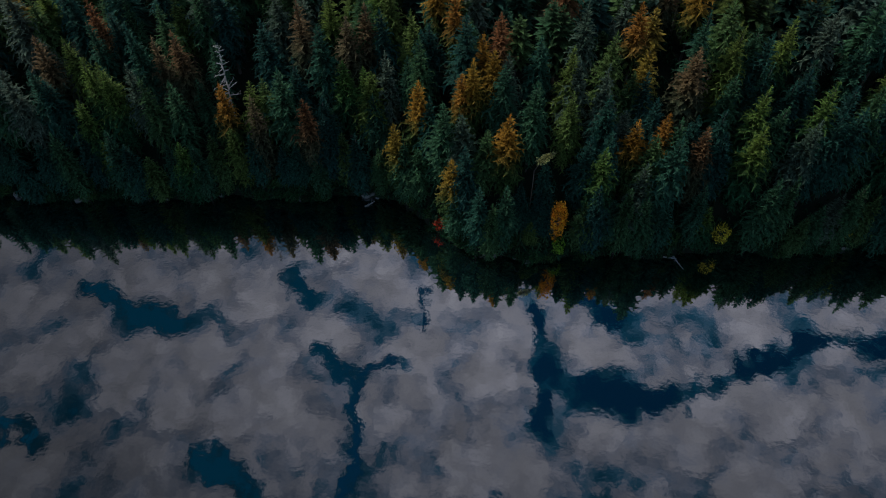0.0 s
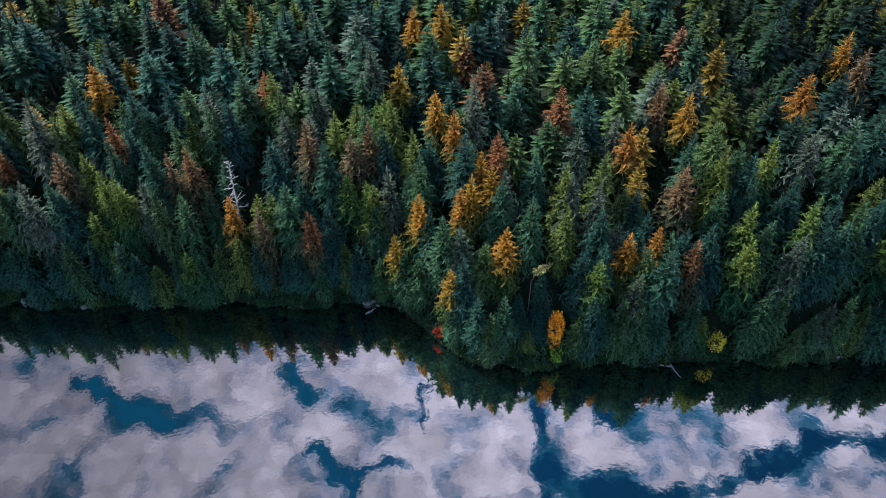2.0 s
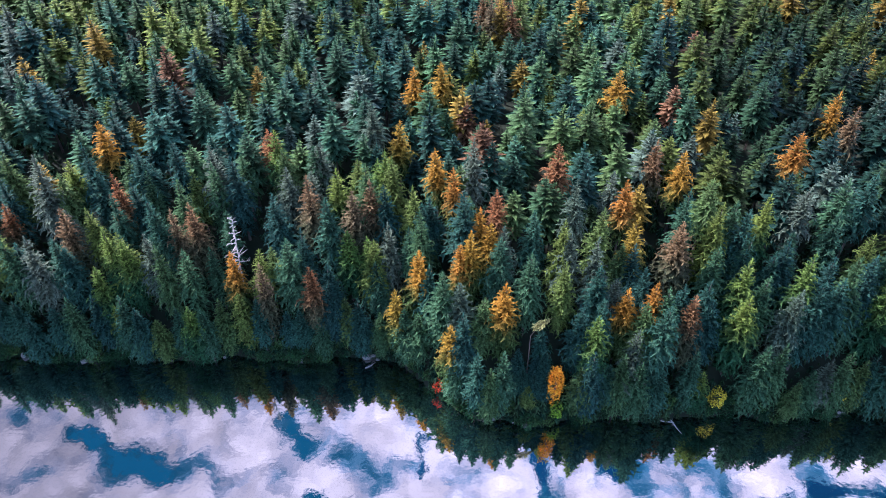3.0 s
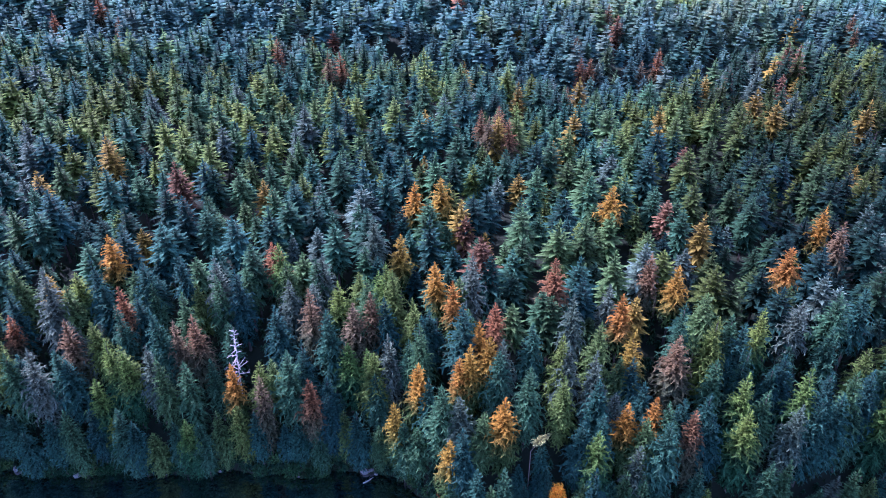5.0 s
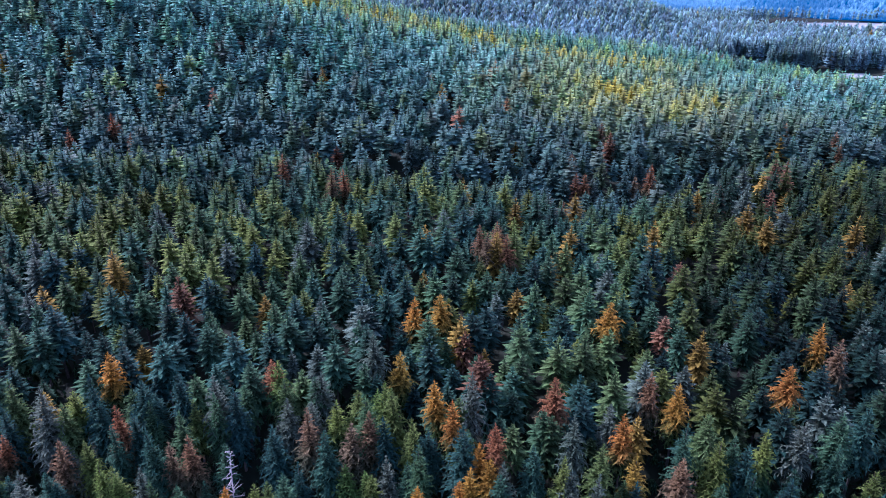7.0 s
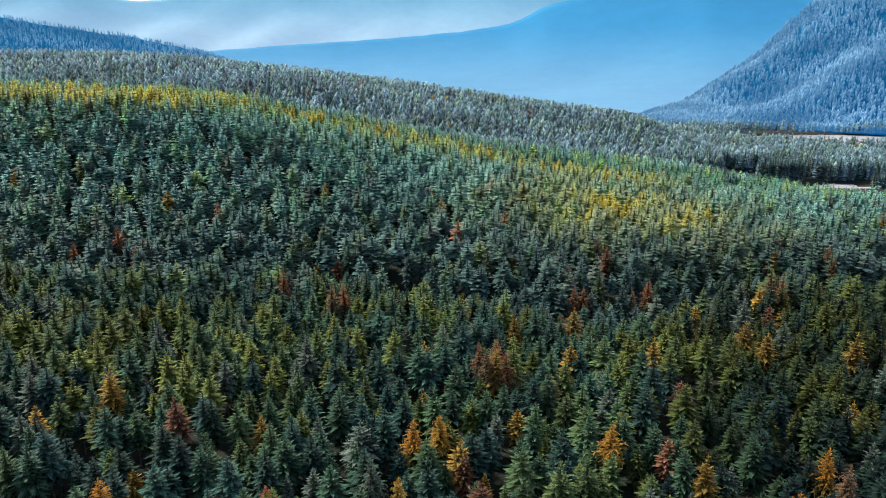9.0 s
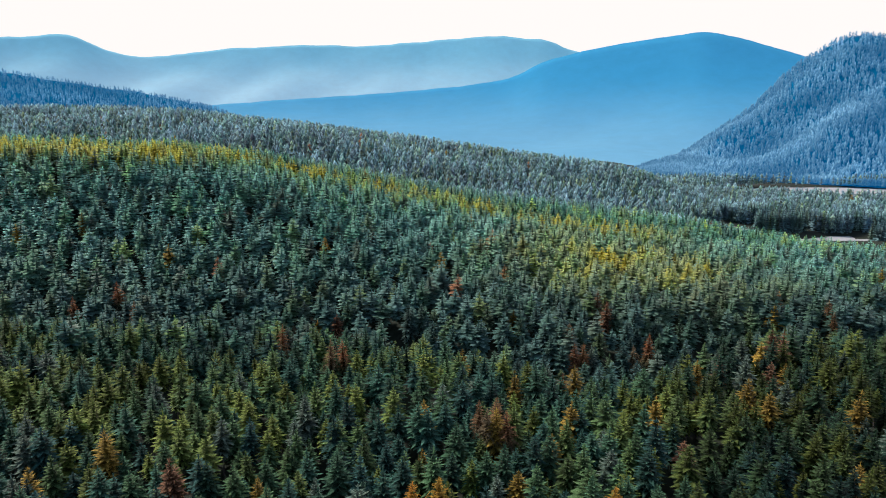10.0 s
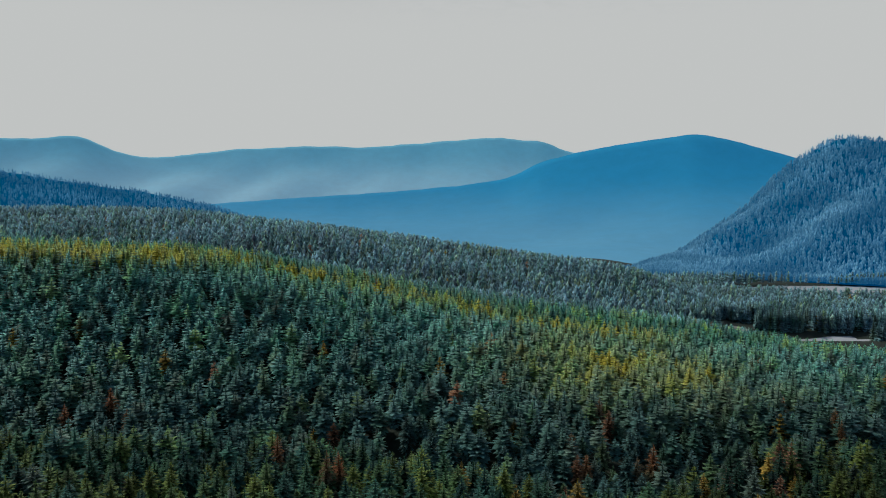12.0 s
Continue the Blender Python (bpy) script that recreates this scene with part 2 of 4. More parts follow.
DEADWOOD = surface("deadwood", [(0.3, (0.36, 0.34, 0.33)), (0.7, (0.62, 0.60, 0.59))], 1.5)
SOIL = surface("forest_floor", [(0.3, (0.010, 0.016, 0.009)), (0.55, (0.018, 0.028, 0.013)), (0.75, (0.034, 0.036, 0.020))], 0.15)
STONE = surface("stone", [(0.3, (0.16, 0.155, 0.15)), (0.7, (0.38, 0.37, 0.36))], 1.1)
GRAVEL = surface("gravel", [(0.3, (0.44, 0.36, 0.28)), (0.7, (0.64, 0.54, 0.43))], 0.5)
LEAF_ORANGE = needles("leaves_orange", [(0.0, (0.72, 0.36, 0.020)), (1.0, (0.66, 0.32, 0.020))])
LEAF_YELLOW = needles("leaves_yellow", [(0.0, (0.66, 0.54, 0.04)), (1.0, (0.58, 0.48, 0.05))])
LEAF_PALE = needles("leaves_pale", [(0.0, (0.55, 0.52, 0.22)), (1.0, (0.50, 0.48, 0.20))], gaps=False)
LEAF_LIME = needles("leaves_lime", [(0.0, (0.20, 0.32, 0.03)), (1.0, (0.17, 0.28, 0.03))], gaps=False)
LEAF_RED = needles("leaves_red", [(0.0, (0.48, 0.05, 0.02)), (1.0, (0.44, 0.06, 0.03))])
LEAF_GREEN = needles("leaves_green", [(0.0, (0.020, 0.058, 0.026)), (0.6, (0.030, 0.080, 0.030)), (1.0, (0.070, 0.125, 0.035))])
WATER = water("lake_water")
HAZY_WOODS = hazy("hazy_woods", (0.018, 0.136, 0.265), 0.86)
# pale base colour stands in for bright sky mirrored on the water
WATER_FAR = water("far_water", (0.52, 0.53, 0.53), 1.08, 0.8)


# ---------------------------------------------------------------- the lie of the land
def step(v, lo, hi):
    u = np.clip((v - lo) / (hi - lo), 0, 1)
    return u * u * (3 - 2 * u)


def bell(v, middle, wide):
    return np.exp(-0.5 * ((v - middle) / wide) ** 2)


def wavy(x, y, scale, seed=0.0):
    """Smooth rolling noise between about -1 and 1."""
    x, y = x / scale + seed, y / scale - seed
    return (np.sin(x + 1.7 * np.sin(0.6 * y + 1.0)) + np.sin(1.3 * y + 1.1 * np.sin(0.9 * x) + 2.0) + np.sin(0.8 * x - 1.1 * y + 0.5)) / 3


def shore(x):
    """How far ahead the water's edge lies."""
    return 96.3 - 7.9 * np.tanh((x + 2.0) / 5.5) + 0.7 * np.sin(x / 4.1) + 0.5 * np.sin(x / 1.9 + 1) + 2.0 * bell(x, 20, 14) * -0.6


VALLEY_WATER = -20.0


def ground(x, y):
    s = y - shore(x)
    back = np.maximum(s, 0)
    z = 25 * (1 - np.exp(-back / 18)) + 5 * step(y, 130, 330) - 0.012 * np.clip(x, -300, 300) * step(y, 120, 260)
    z = np.where(s < 0, np.maximum(s * 0.4, -7.0), z + 0.25 * step(s, 0, 0.6))
    z = z - 10 * bell(y + 48 * bell(x, 52, 42) - 4 * np.sin(x / 17), 300, 13) + 1.5 * wavy(x, y, 23) * step(s, 5, 40)
    # the long hill, highest to the left, with a level top behind its crest
    high = 41 * bell(np.maximum(x, -215), -215, 125) + 14 * (1 - step(x, -60, 260))
    z = z + high * step(y + 0.12 * np.clip(x, -300, 100), 295, 445) - 24 * bell(y, 715, 62) * (1 - step(x, 120, 260))
    # the valley floor to the right and behind the second ridge
    fall = step(0.8 * x + 0.6 * y, 455, 742)
    z = z - 48 * fall
    ridge = np.minimum(62 - 0.12 * x, 106)
    w = bell(y, 985, 125) / (1 + np.exp((x - 335) / 26))
    z = z * (1 - w) + ridge * w
    z = z + 3 * wavy(x, y, 70, 2.0) * step(y, 380, 560)
    z = z - (z + 17) * step(y, 1060, 1400)
    return np.where(s > 300, np.maximum(z, -17.0 + 1.0 * wavy(x, y, 60)), z) - wet(x, y)


def wet(x, y):
    """The beds of the river and of the far lake."""
    river = step(1 - ((x - 482) / 105) ** 2 - ((y - 812 - 7 * np.sin(x / 17)) / (17 + 6 * np.sin(x / 7.0))) ** 2, 0, 0.4)
    lake = step(1 - ((x - 720) / 265) ** 2 - ((y - 1215) / 140) ** 2, 0, 0.3)
    return 7 * np.maximum(river, lake)


def mesh_from(name, co, tris, colours=None, growth=None):
    """A mesh from arrays of corners and triangles, with one colour for each corner if given."""
    me = bpy.data.meshes.new(name)
    me.vertices.add(len(co))
    me.vertices.foreach_set("co", np.ascontiguousarray(co, dtype=np.float32).ravel())
    k = tris.shape[1]
    me.loops.add(tris.size)
    me.loops.foreach_set("vertex_index", np.ascontiguousarray(tris, dtype=np.int32).ravel())
    me.polygons.add(len(tris))
    me.polygons.foreach_set("loop_start", np.arange(0, tris.size, k, dtype=np.int32))
    if colours is not None:
        layer = me.attributes.new("tree_colour", "FLOAT_COLOR", "POINT")
        rgba = np.ones((len(co), 4), dtype=np.float32)
        rgba[:, :3] = colours
        layer.data.foreach_set("color", rgba.ravel())
    if growth is not None:
        layer = me.attributes.new("growth", "FLOAT", "POINT")
        layer.data.foreach_set("value", np.ascontiguousarray(growth, dtype=np.float32))
    me.update(calc_edges=True)
    return me


def put(name, me, mat, parent=None, label="", category="", group="", kind=""):
    me.materials.append(mat) if not me.materials else None
    ob = new(name, me)
    ob.parent = parent
    return tagged(ob, label, category, group, kind)


def sheet(xs, ys, height):
    gx, gy = np.meshgrid(xs, ys)
    co = np.stack([gx, gy, height(gx, gy)], -1).reshape(-1, 3)
    n = len(xs)
    i = (np.arange(len(ys) - 1)[:, None] * n + np.arange(n - 1)[None, :]).ravel()
    return co, np.stack([i, i + 1, i + n + 1, i + n], 1)


def spread(lo, hi, n, power):
    u = np.linspace(-1, 1, n)
    v = np.sign(u) * np.abs(u) ** power
    return np.where(v < 0, -v * lo, v * hi)


def build_land():
    outer = 126 + 4474 * np.linspace(0.02, 1, 58) ** 2.2
    xs = np.concatenate([-outer[::-1], np.arange(-126, 127, 2.0), outer])
    ys = np.concatenate([np.linspace(-4500, -60, 14), np.linspace(-40, 80, 7), np.arange(83, 109, 0.65), np.linspace(110, 150, 27), np.linspace(155, 700, 95), np.linspace(715, 1700, 55), np.linspace(1780, 4900, 22)])
    me = mesh_from("ground", *sheet(xs, ys, ground))
    me.polygons.foreach_set("use_smooth", np.ones(len(me.polygons), dtype=bool))
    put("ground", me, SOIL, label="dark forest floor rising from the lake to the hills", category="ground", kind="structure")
    xs = np.linspace(-4600, 4600, 24)
    me = mesh_from("lake", *sheet(xs, np.array([-4500.0, -1000, -100, 60, 115]), lambda x, y: x * 0))
    put("lake", me, WATER, label="still dark lake that mirrors the clouds and trees", category="lake", kind="structure")
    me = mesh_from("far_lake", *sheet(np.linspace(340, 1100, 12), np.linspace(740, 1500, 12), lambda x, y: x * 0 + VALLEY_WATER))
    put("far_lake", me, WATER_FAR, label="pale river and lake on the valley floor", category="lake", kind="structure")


build_land()


# ---------------------------------------------------------------- mountains round the valley
def massif(name, crest, far, front, back, foot, mat, label, relief=1.0, seed=0.0, bend=1.25):
    """A ridge round the valley: crest holds azimuth and height above the eye in degrees, far is the crest's distance."""
    az = np.linspace(crest[0][0], crest[-1][0], 160)
    el = np.interp(az, [c[0] for c in crest], [c[1] for c in crest])
    el = np.convolve(np.pad(el, 2, mode="edge"), np.ones(5) / 5, mode="valid")
    el = el + 0.055 * relief * (wavy(az * 40, az * 3, 18, seed) + 0.6 * wavy(az * 40, az, 6.5, seed + 1))
    u = np.concatenate([np.linspace(0, 1, 40), np.linspace(1.05, 1.6, 8)])
    A, U = np.meshgrid(radians(1) * az, u)
    top = 139 + far * np.tan(np.radians(el))[None, :]
    r = np.where(U <= 1, far - front * (1 - U), far + back * (U - 1))
    rise = np.where(U <= 1, U ** bend, 1 - 0.9 * (U - 1))
    gully = wavy(A * far, U * front, front * 0.11, seed) * relief * front * 0.028 * np.sin(np.pi * np.clip(U, 0, 1))
    z = foot + (top - foot) * rise + gully
    co = np.stack([r * np.sin(A), r * np.cos(A), z], -1).reshape(-1, 3)
    n = len(az)
    i = (np.arange(len(u) - 1)[:, None] * n + np.arange(n - 1)[None, :]).ravel()
    me = mesh_from(name, co, np.stack([i, i + 1, i + n + 1, i + n], 1))
    me.polygons.foreach_set("use_smooth", np.ones(len(me.polygons), dtype=bool))
    put(name, me, mat, label=label, category="mountain", kind="structure")
    return co.reshape(len(u), n, 3)


# haze blues that also glow: crest colour first, then foot
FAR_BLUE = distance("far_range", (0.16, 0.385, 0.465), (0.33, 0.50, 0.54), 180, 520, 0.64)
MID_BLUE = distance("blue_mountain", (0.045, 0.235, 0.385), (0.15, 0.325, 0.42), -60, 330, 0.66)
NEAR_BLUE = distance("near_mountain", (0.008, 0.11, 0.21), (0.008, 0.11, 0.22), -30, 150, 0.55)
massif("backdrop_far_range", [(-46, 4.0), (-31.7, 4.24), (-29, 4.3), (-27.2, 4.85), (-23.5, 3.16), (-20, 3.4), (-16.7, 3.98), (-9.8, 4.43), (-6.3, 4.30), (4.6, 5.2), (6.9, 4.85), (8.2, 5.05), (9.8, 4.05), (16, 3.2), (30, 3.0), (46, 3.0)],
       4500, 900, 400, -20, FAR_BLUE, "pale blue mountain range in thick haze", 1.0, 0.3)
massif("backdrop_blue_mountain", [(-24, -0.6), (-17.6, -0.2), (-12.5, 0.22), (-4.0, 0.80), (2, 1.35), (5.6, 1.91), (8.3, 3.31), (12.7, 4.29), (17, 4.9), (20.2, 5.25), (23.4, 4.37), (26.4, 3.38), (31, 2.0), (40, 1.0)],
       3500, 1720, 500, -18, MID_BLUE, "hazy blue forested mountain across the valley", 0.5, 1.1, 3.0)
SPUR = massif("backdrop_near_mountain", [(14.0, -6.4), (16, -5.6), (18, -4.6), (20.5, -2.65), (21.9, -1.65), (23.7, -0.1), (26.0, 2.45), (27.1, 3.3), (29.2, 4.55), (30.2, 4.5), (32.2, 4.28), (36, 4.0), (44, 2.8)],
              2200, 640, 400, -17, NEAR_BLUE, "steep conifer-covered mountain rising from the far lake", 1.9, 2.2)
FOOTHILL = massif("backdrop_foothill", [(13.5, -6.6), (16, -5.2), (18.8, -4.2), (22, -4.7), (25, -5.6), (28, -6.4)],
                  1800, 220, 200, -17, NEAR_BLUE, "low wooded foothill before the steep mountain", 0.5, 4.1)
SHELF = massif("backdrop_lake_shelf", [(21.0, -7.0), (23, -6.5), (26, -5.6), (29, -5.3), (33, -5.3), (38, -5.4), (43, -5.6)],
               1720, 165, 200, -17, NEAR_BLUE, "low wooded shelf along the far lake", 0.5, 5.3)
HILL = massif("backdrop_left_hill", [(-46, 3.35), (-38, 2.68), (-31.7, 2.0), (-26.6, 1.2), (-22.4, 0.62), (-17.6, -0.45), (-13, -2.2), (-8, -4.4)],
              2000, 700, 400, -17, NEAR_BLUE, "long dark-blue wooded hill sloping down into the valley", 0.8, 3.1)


# ---------------------------------------------------------------- conifers
def conifer(seed, tall, wide, whorls, spokes, leaflets, bare=0.12):
    """Corners, triangles and growth of a crown: whorls of drooping boughs, each a spine with sprays of needles to both
    sides; growth is 1 at the young tips, 0 at the old wood and -1 on the bare stem."""
    rng = np.random.default_rng(seed)
    co, tri, age_light = [], [], []

    def face(a, b, c, age_lights=(0.25, 0.25, 1.0)):
        n = len(co)
        co.extend((a, b, c))
        age_light.extend(age_lights)
        tri.append((n, n + 1, n + 2))

    for w in range(whorls):
        u = max((w + rng.uniform(-0.3, 0.3)) / whorls, 0.0)
        z0 = tall * (bare + (0.985 - bare) * u)
        reach = wide * (1.09 * (1 - math.exp(-2.5 * (1 - u))) + 0.02) * (1 if u > 0.18 else 0.70 + 1.67 * u)
        n = max(4, round(spokes * (1 - 0.4 * u)))
        turn = rng.uniform(0, 6.28)
        for k in range(n):
            az = turn + 6.283 * (k + rng.uniform(-0.3, 0.3)) / n
            long = reach * rng.uniform(0.45, 1.22)
            fall = rng.uniform(0.20, 0.55) * (1 - 0.85 * u) * 0.12 * tall * (long / wide)
            d = np.array([math.cos(az), math.sin(az), 0])
            side = np.array([-d[1], d[0], 0])
            rise = 0.022 * tall * (long / wide)
            root = np.array([0, 0, z0 + rise])

            def spine(v):
                return root + d * long * v + np.array([0, 0, -fall * v ** 1.4 + rise * v * v])
            girth = 0.30 * long * rng.uniform(0.8, 1.25) + 0.04 * wide
            hang = 0.045 * tall * girth / (0.3 * wide)
            for j in range(leaflets):
                v = (j + 0.5) / leaflets
                g = girth * (1.45 - 0.9 * v) * rng.uniform(0.6, 1.3)
                for sign in (-1, 1):
                    v0 = min(max(v + rng.uniform(-0.12, 0.12), 0.03), 0.95)
                    a, b = spine(v0 - 0.05), spine(min(v0 + 0.17, 1.05))
                    tip = spine(min(v0 + rng.uniform(0.18, 0.42), 1.12)) + side * sign * g + np.array([0, 0, -hang * rng.uniform(0.0, 1.0) * g / girth])
                    age_lights = (0.35 * v0, 0.4 * v0, 0.35 + 0.65 * v0)
                    face(a, b, tip, age_lights) if sign > 0 else face(b, a, tip, (age_lights[1], age_lights[0], age_lights[2]))
            a, b = spine(0.5) - side * 0.10 * girth, spine(0.5) + side * 0.10 * girth
            face(a, b, spine(1.12), (0.2, 0.2, 1.0))
    top = np.array([0, 0, tall])
    for k in range(3):
        az = 2.1 * k
        p = np.array([math.cos(az) * wide * 0.05, math.sin(az) * wide * 0.05, tall * 0.95])
        q = np.array([math.cos(az + 2.1) * wide * 0.05, math.sin(az + 2.1) * wide * 0.05, tall * 0.95])
        face(p, q, top, (0.6, 0.6, 1.0))
    return np.array(co), np.array(tri), np.array(age_light)


def trunk_mesh(name, tall, girth, lean=0.0, seed=0):
    rng = np.random.default_rng(seed)
    rings, sides = 7, 7
    co = []
    for k in range(rings):
        u = k / (rings - 1)
        r = girth * (1 - u) ** 0.8 + 0.02 + (0.35 * girth if k == 0 else 0)
        cx, cy = rng.normal(0, 0.05, 2) * u + lean * u * u
        for j in range(sides):
            t = 6.283 * j / sides
            co.append((cx + r * math.cos(t), cy + r * math.sin(t), -1.2 + (tall + 1.2) * u))
    tri = []
    for k in range(rings - 1):
        for j in range(sides):
            p, q = k * sides + j, k * sides + (j + 1) % sides
            tri += [(p, q, q + sides), (p, q + sides, p + sides)]
    return np.array(co), np.array(tri)


def tiered(seed, tiers, boughs, bare=0.3):
    """A far crown of height and half width 1 in ragged tiers: every tier is a star of drooping boughs round the stem."""
    rng = np.random.default_rng(seed)
    co, tri, age_light = [], [], []
    for k in range(tiers):
        u = max(k + rng.uniform(-0.25, 0.25), 0) / tiers
        z = bare + (1 - bare) * u
        reach = 0.98 * (1 - math.exp(-2.9 * (1 - u))) * (1 if u > 0.15 else 0.8)
        last = k == tiers - 1
        lift = (1 - bare) / tiers * (1.25 if not last else 1.0)
        n0 = len(co)
        n = max(4, round(boughs * (1 - 0.35 * u)))
        co.append((rng.normal(0, 0.02), rng.normal(0, 0.02), 1.0 if last else min(z + lift, 0.985)))
        age_light.append(1.0 if last else 0.1)
        turn = rng.uniform(0, 6.283)
        rim = 0
        for j in range(n):
            az = turn + 6.283 * (j + rng.uniform(-0.22, 0.22)) / n
            r = reach * (rng.uniform(0.62, 1.08) if rng.uniform() < 0.75 else rng.uniform(1.05, 1.32))
            drop = rng.uniform(-0.028, 0.012) * r
            half = 3.1416 / n
            parts = [(-1.0, rng.uniform(0.30, 0.45), 0.45, 0.1)]
            parts += [(0.0, 1.0, 0.0, 1.0)]
            for swing, share, high, g in parts:
                a = az + swing * half * rng.uniform(0.85, 1.1)
                q = share * r * rng.uniform(0.9, 1.1)
                co.append((q * math.cos(a), q * math.sin(a), z + drop * share + lift * high * 0.8))
                age_light.append(g)
                rim += 1
        for j in range(rim):
            tri.append((n0, n0 + 1 + j, n0 + 1 + (j + 1) % rim))
    return np.array(co), np.array(tri), np.array(age_light)


def fir(seed, whorls, spokes, bare=0.2, sprays=0, stem=False, fat=1.0, sag=0.25):
    """A crown of height and half width 1: whorls of single boughs, rising at the top and hanging low down, round a
    heart painted dark as inner shade; with sprays each bough also carries side twigs. Tips carry 1 and the old wood 0."""
    rng = np.random.default_rng(seed)
    co, tri, age_light = [], [], []

    def face(a, b, c, age_lights):
        n = len(co)
        co.extend((a, b, c))
        age_light.extend(age_lights)
        tri.append((n, n + 1, n + 2))

    for w in range(whorls):
        u = min(max((w + rng.uniform(-0.35, 0.35)) / whorls, 0.0), 0.965)
        z = bare + (1 - bare) * u
        reach = min(1.0, 1.50 * (1 - u) ** 0.92 + 0.02) * (1 if u > 0.35 else 0.51 + 1.4 * u)
        n = max(4, round(spokes * (0.5 + 0.5 * min(1, 2.2 * (1 - u)))))
        turn = rng.uniform(0, 6.283)
        for j in range(n):
            if rng.uniform() < 0.07:
                continue
            az = turn + 6.283 * (j + rng.uniform(-0.3, 0.3)) / n
            long = reach * rng.uniform(0.62, 1.16)
            pitch = 0.75 * u - 0.75 * (1 - u) + rng.normal(0, 0.14)
            d, side = np.array((math.cos(az), math.sin(az), 0)), np.array((-math.sin(az), math.cos(az), 0))
            up = np.array((0, 0, 0.145 * long))
            root = np.array((0, 0, z))

            def spine(v):
                return root + d * long * v + up * (pitch * v + 0.5 * v * (1 - v))
            half = (long * rng.uniform(0.20, 0.30) + 0.03) * fat
            low = -up * sag
            mid, tip = spine(0.55), spine(1.0)
            slim = 0.5 if sprays else 1.0
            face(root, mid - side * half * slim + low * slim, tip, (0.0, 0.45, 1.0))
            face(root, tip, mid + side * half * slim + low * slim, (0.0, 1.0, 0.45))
            for k in range(sprays):
                v = 0.30 + 0.55 * k / max(sprays - 1, 1)
                for sign in (-1, 1):
                    v0 = v + rng.uniform(-0.08, 0.08)
                    a, b = spine(v0 - 0.09 * fat), spine(v0 + 0.07 * fat)
                    end = spine(min(v0 + rng.uniform(0.16, 0.34), 1.1)) + side * sign * half * (1.75 - 0.95 * v) * rng.uniform(0.75, 1.25) + low * rng.uniform(0.4, 1.6)
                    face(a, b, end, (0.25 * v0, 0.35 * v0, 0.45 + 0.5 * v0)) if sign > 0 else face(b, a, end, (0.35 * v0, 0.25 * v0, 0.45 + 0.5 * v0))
    # dark inner cone: the shade inside the crown, put into the colour
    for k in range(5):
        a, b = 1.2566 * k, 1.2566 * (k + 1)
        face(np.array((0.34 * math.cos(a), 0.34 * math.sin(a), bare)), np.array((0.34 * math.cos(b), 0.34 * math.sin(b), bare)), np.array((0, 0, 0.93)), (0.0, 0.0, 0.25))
    for k in range(3):
        a, b = 2.094 * k, 2.094 * (k + 1)
        face(np.array((0.06 * math.cos(a), 0.06 * math.sin(a), 0.92)), np.array((0.06 * math.cos(b), 0.06 * math.sin(b), 0.92)), np.array((0, 0, 1.0)), (0.6, 0.6, 1.0))
    for k in range(3 if stem else 0):
        a, b = 2.094 * k, 2.094 * (k + 1)
        face(np.array((0.075 * math.cos(a), 0.075 * math.sin(a), 0)), np.array((0.075 * math.cos(b), 0.075 * math.sin(b), 0)), np.array((0, 0, 0.9)), (-1.0, -1.0, -1.0))
    return np.array(co), np.array(tri), np.array(age_light)


BARK_TONE = np.array((0.16, 0.135, 0.12))


def scatter(spots, kinds, colours, shapes, seed):
    """Many trees joined: spots x, y, z, height, width; shapes are crowns of height 1 and half width 1."""
    rng = np.random.default_rng(seed)
    turn = rng.uniform(0, 6.283, len(spots))
    co_all, tri_all, col_all, age_light_all, base = [], [], [], [], 0
    for k, (co, tri, age_light) in enumerate(shapes):
        pick = np.where(kinds == k)[0]
        if not len(pick):
            continue
        c, s = np.cos(turn[pick])[:, None], np.sin(turn[pick])[:, None]
        w, h = spots[pick, 4][:, None], spots[pick, 3][:, None]
        x = (co[None, :, 0] * c - co[None, :, 1] * s) * w + spots[pick, 0][:, None]
        y = (co[None, :, 0] * s + co[None, :, 1] * c) * w + spots[pick, 1][:, None]
        z = co[None, :, 2] * h + spots[pick, 2][:, None]
        n = co.shape[0]
        co_all.append(np.stack([x, y, z], -1).reshape(-1, 3))
        tri_all.append((tri[None] + base + (np.arange(len(pick)) * n)[:, None, None]).reshape(-1, 3))
        col = np.where((age_light < 0)[None, :, None], BARK_TONE[None, None], colours[pick][:, None, :])
        col_all.append(col.reshape(-1, 3))
        age_light_all.append(np.tile(np.where(age_light < 0, 0.4, age_light), len(pick)))
        base += len(pick) * n
    return np.concatenate(co_all), np.concatenate(tri_all), np.concatenate(col_all), np.concatenate(age_light_all)


def jittered(x0, x1, y0, y1, pitch, seed):
    rng = np.random.default_rng(seed)
    gx, gy = np.meshgrid(np.arange(x0, x1, pitch), np.arange(y0, y1, pitch * 0.87))
    gx = gx + (np.arange(gx.shape[0]) % 2)[:, None] * pitch / 2
    return gx.ravel() + rng.uniform(-0.42, 0.42, gx.size) * pitch, gy.ravel() + rng.uniform(-0.42, 0.42, gx.size) * pitch


def in_sight(x, y, tall, eye=(0.0, 0.0, 175.0)):
    """Whether a tree's top stands clear of the treetops before it, seen from well above the lake."""
    z = ground(x, y) + tall + 4
    clear = np.ones(len(x), dtype=bool)
    for u in np.linspace(0.25, 0.97, 40):
        line = eye[2] + (z - eye[2]) * u
        clear &= line > ground(x * u, y * u) + 15
    return clear


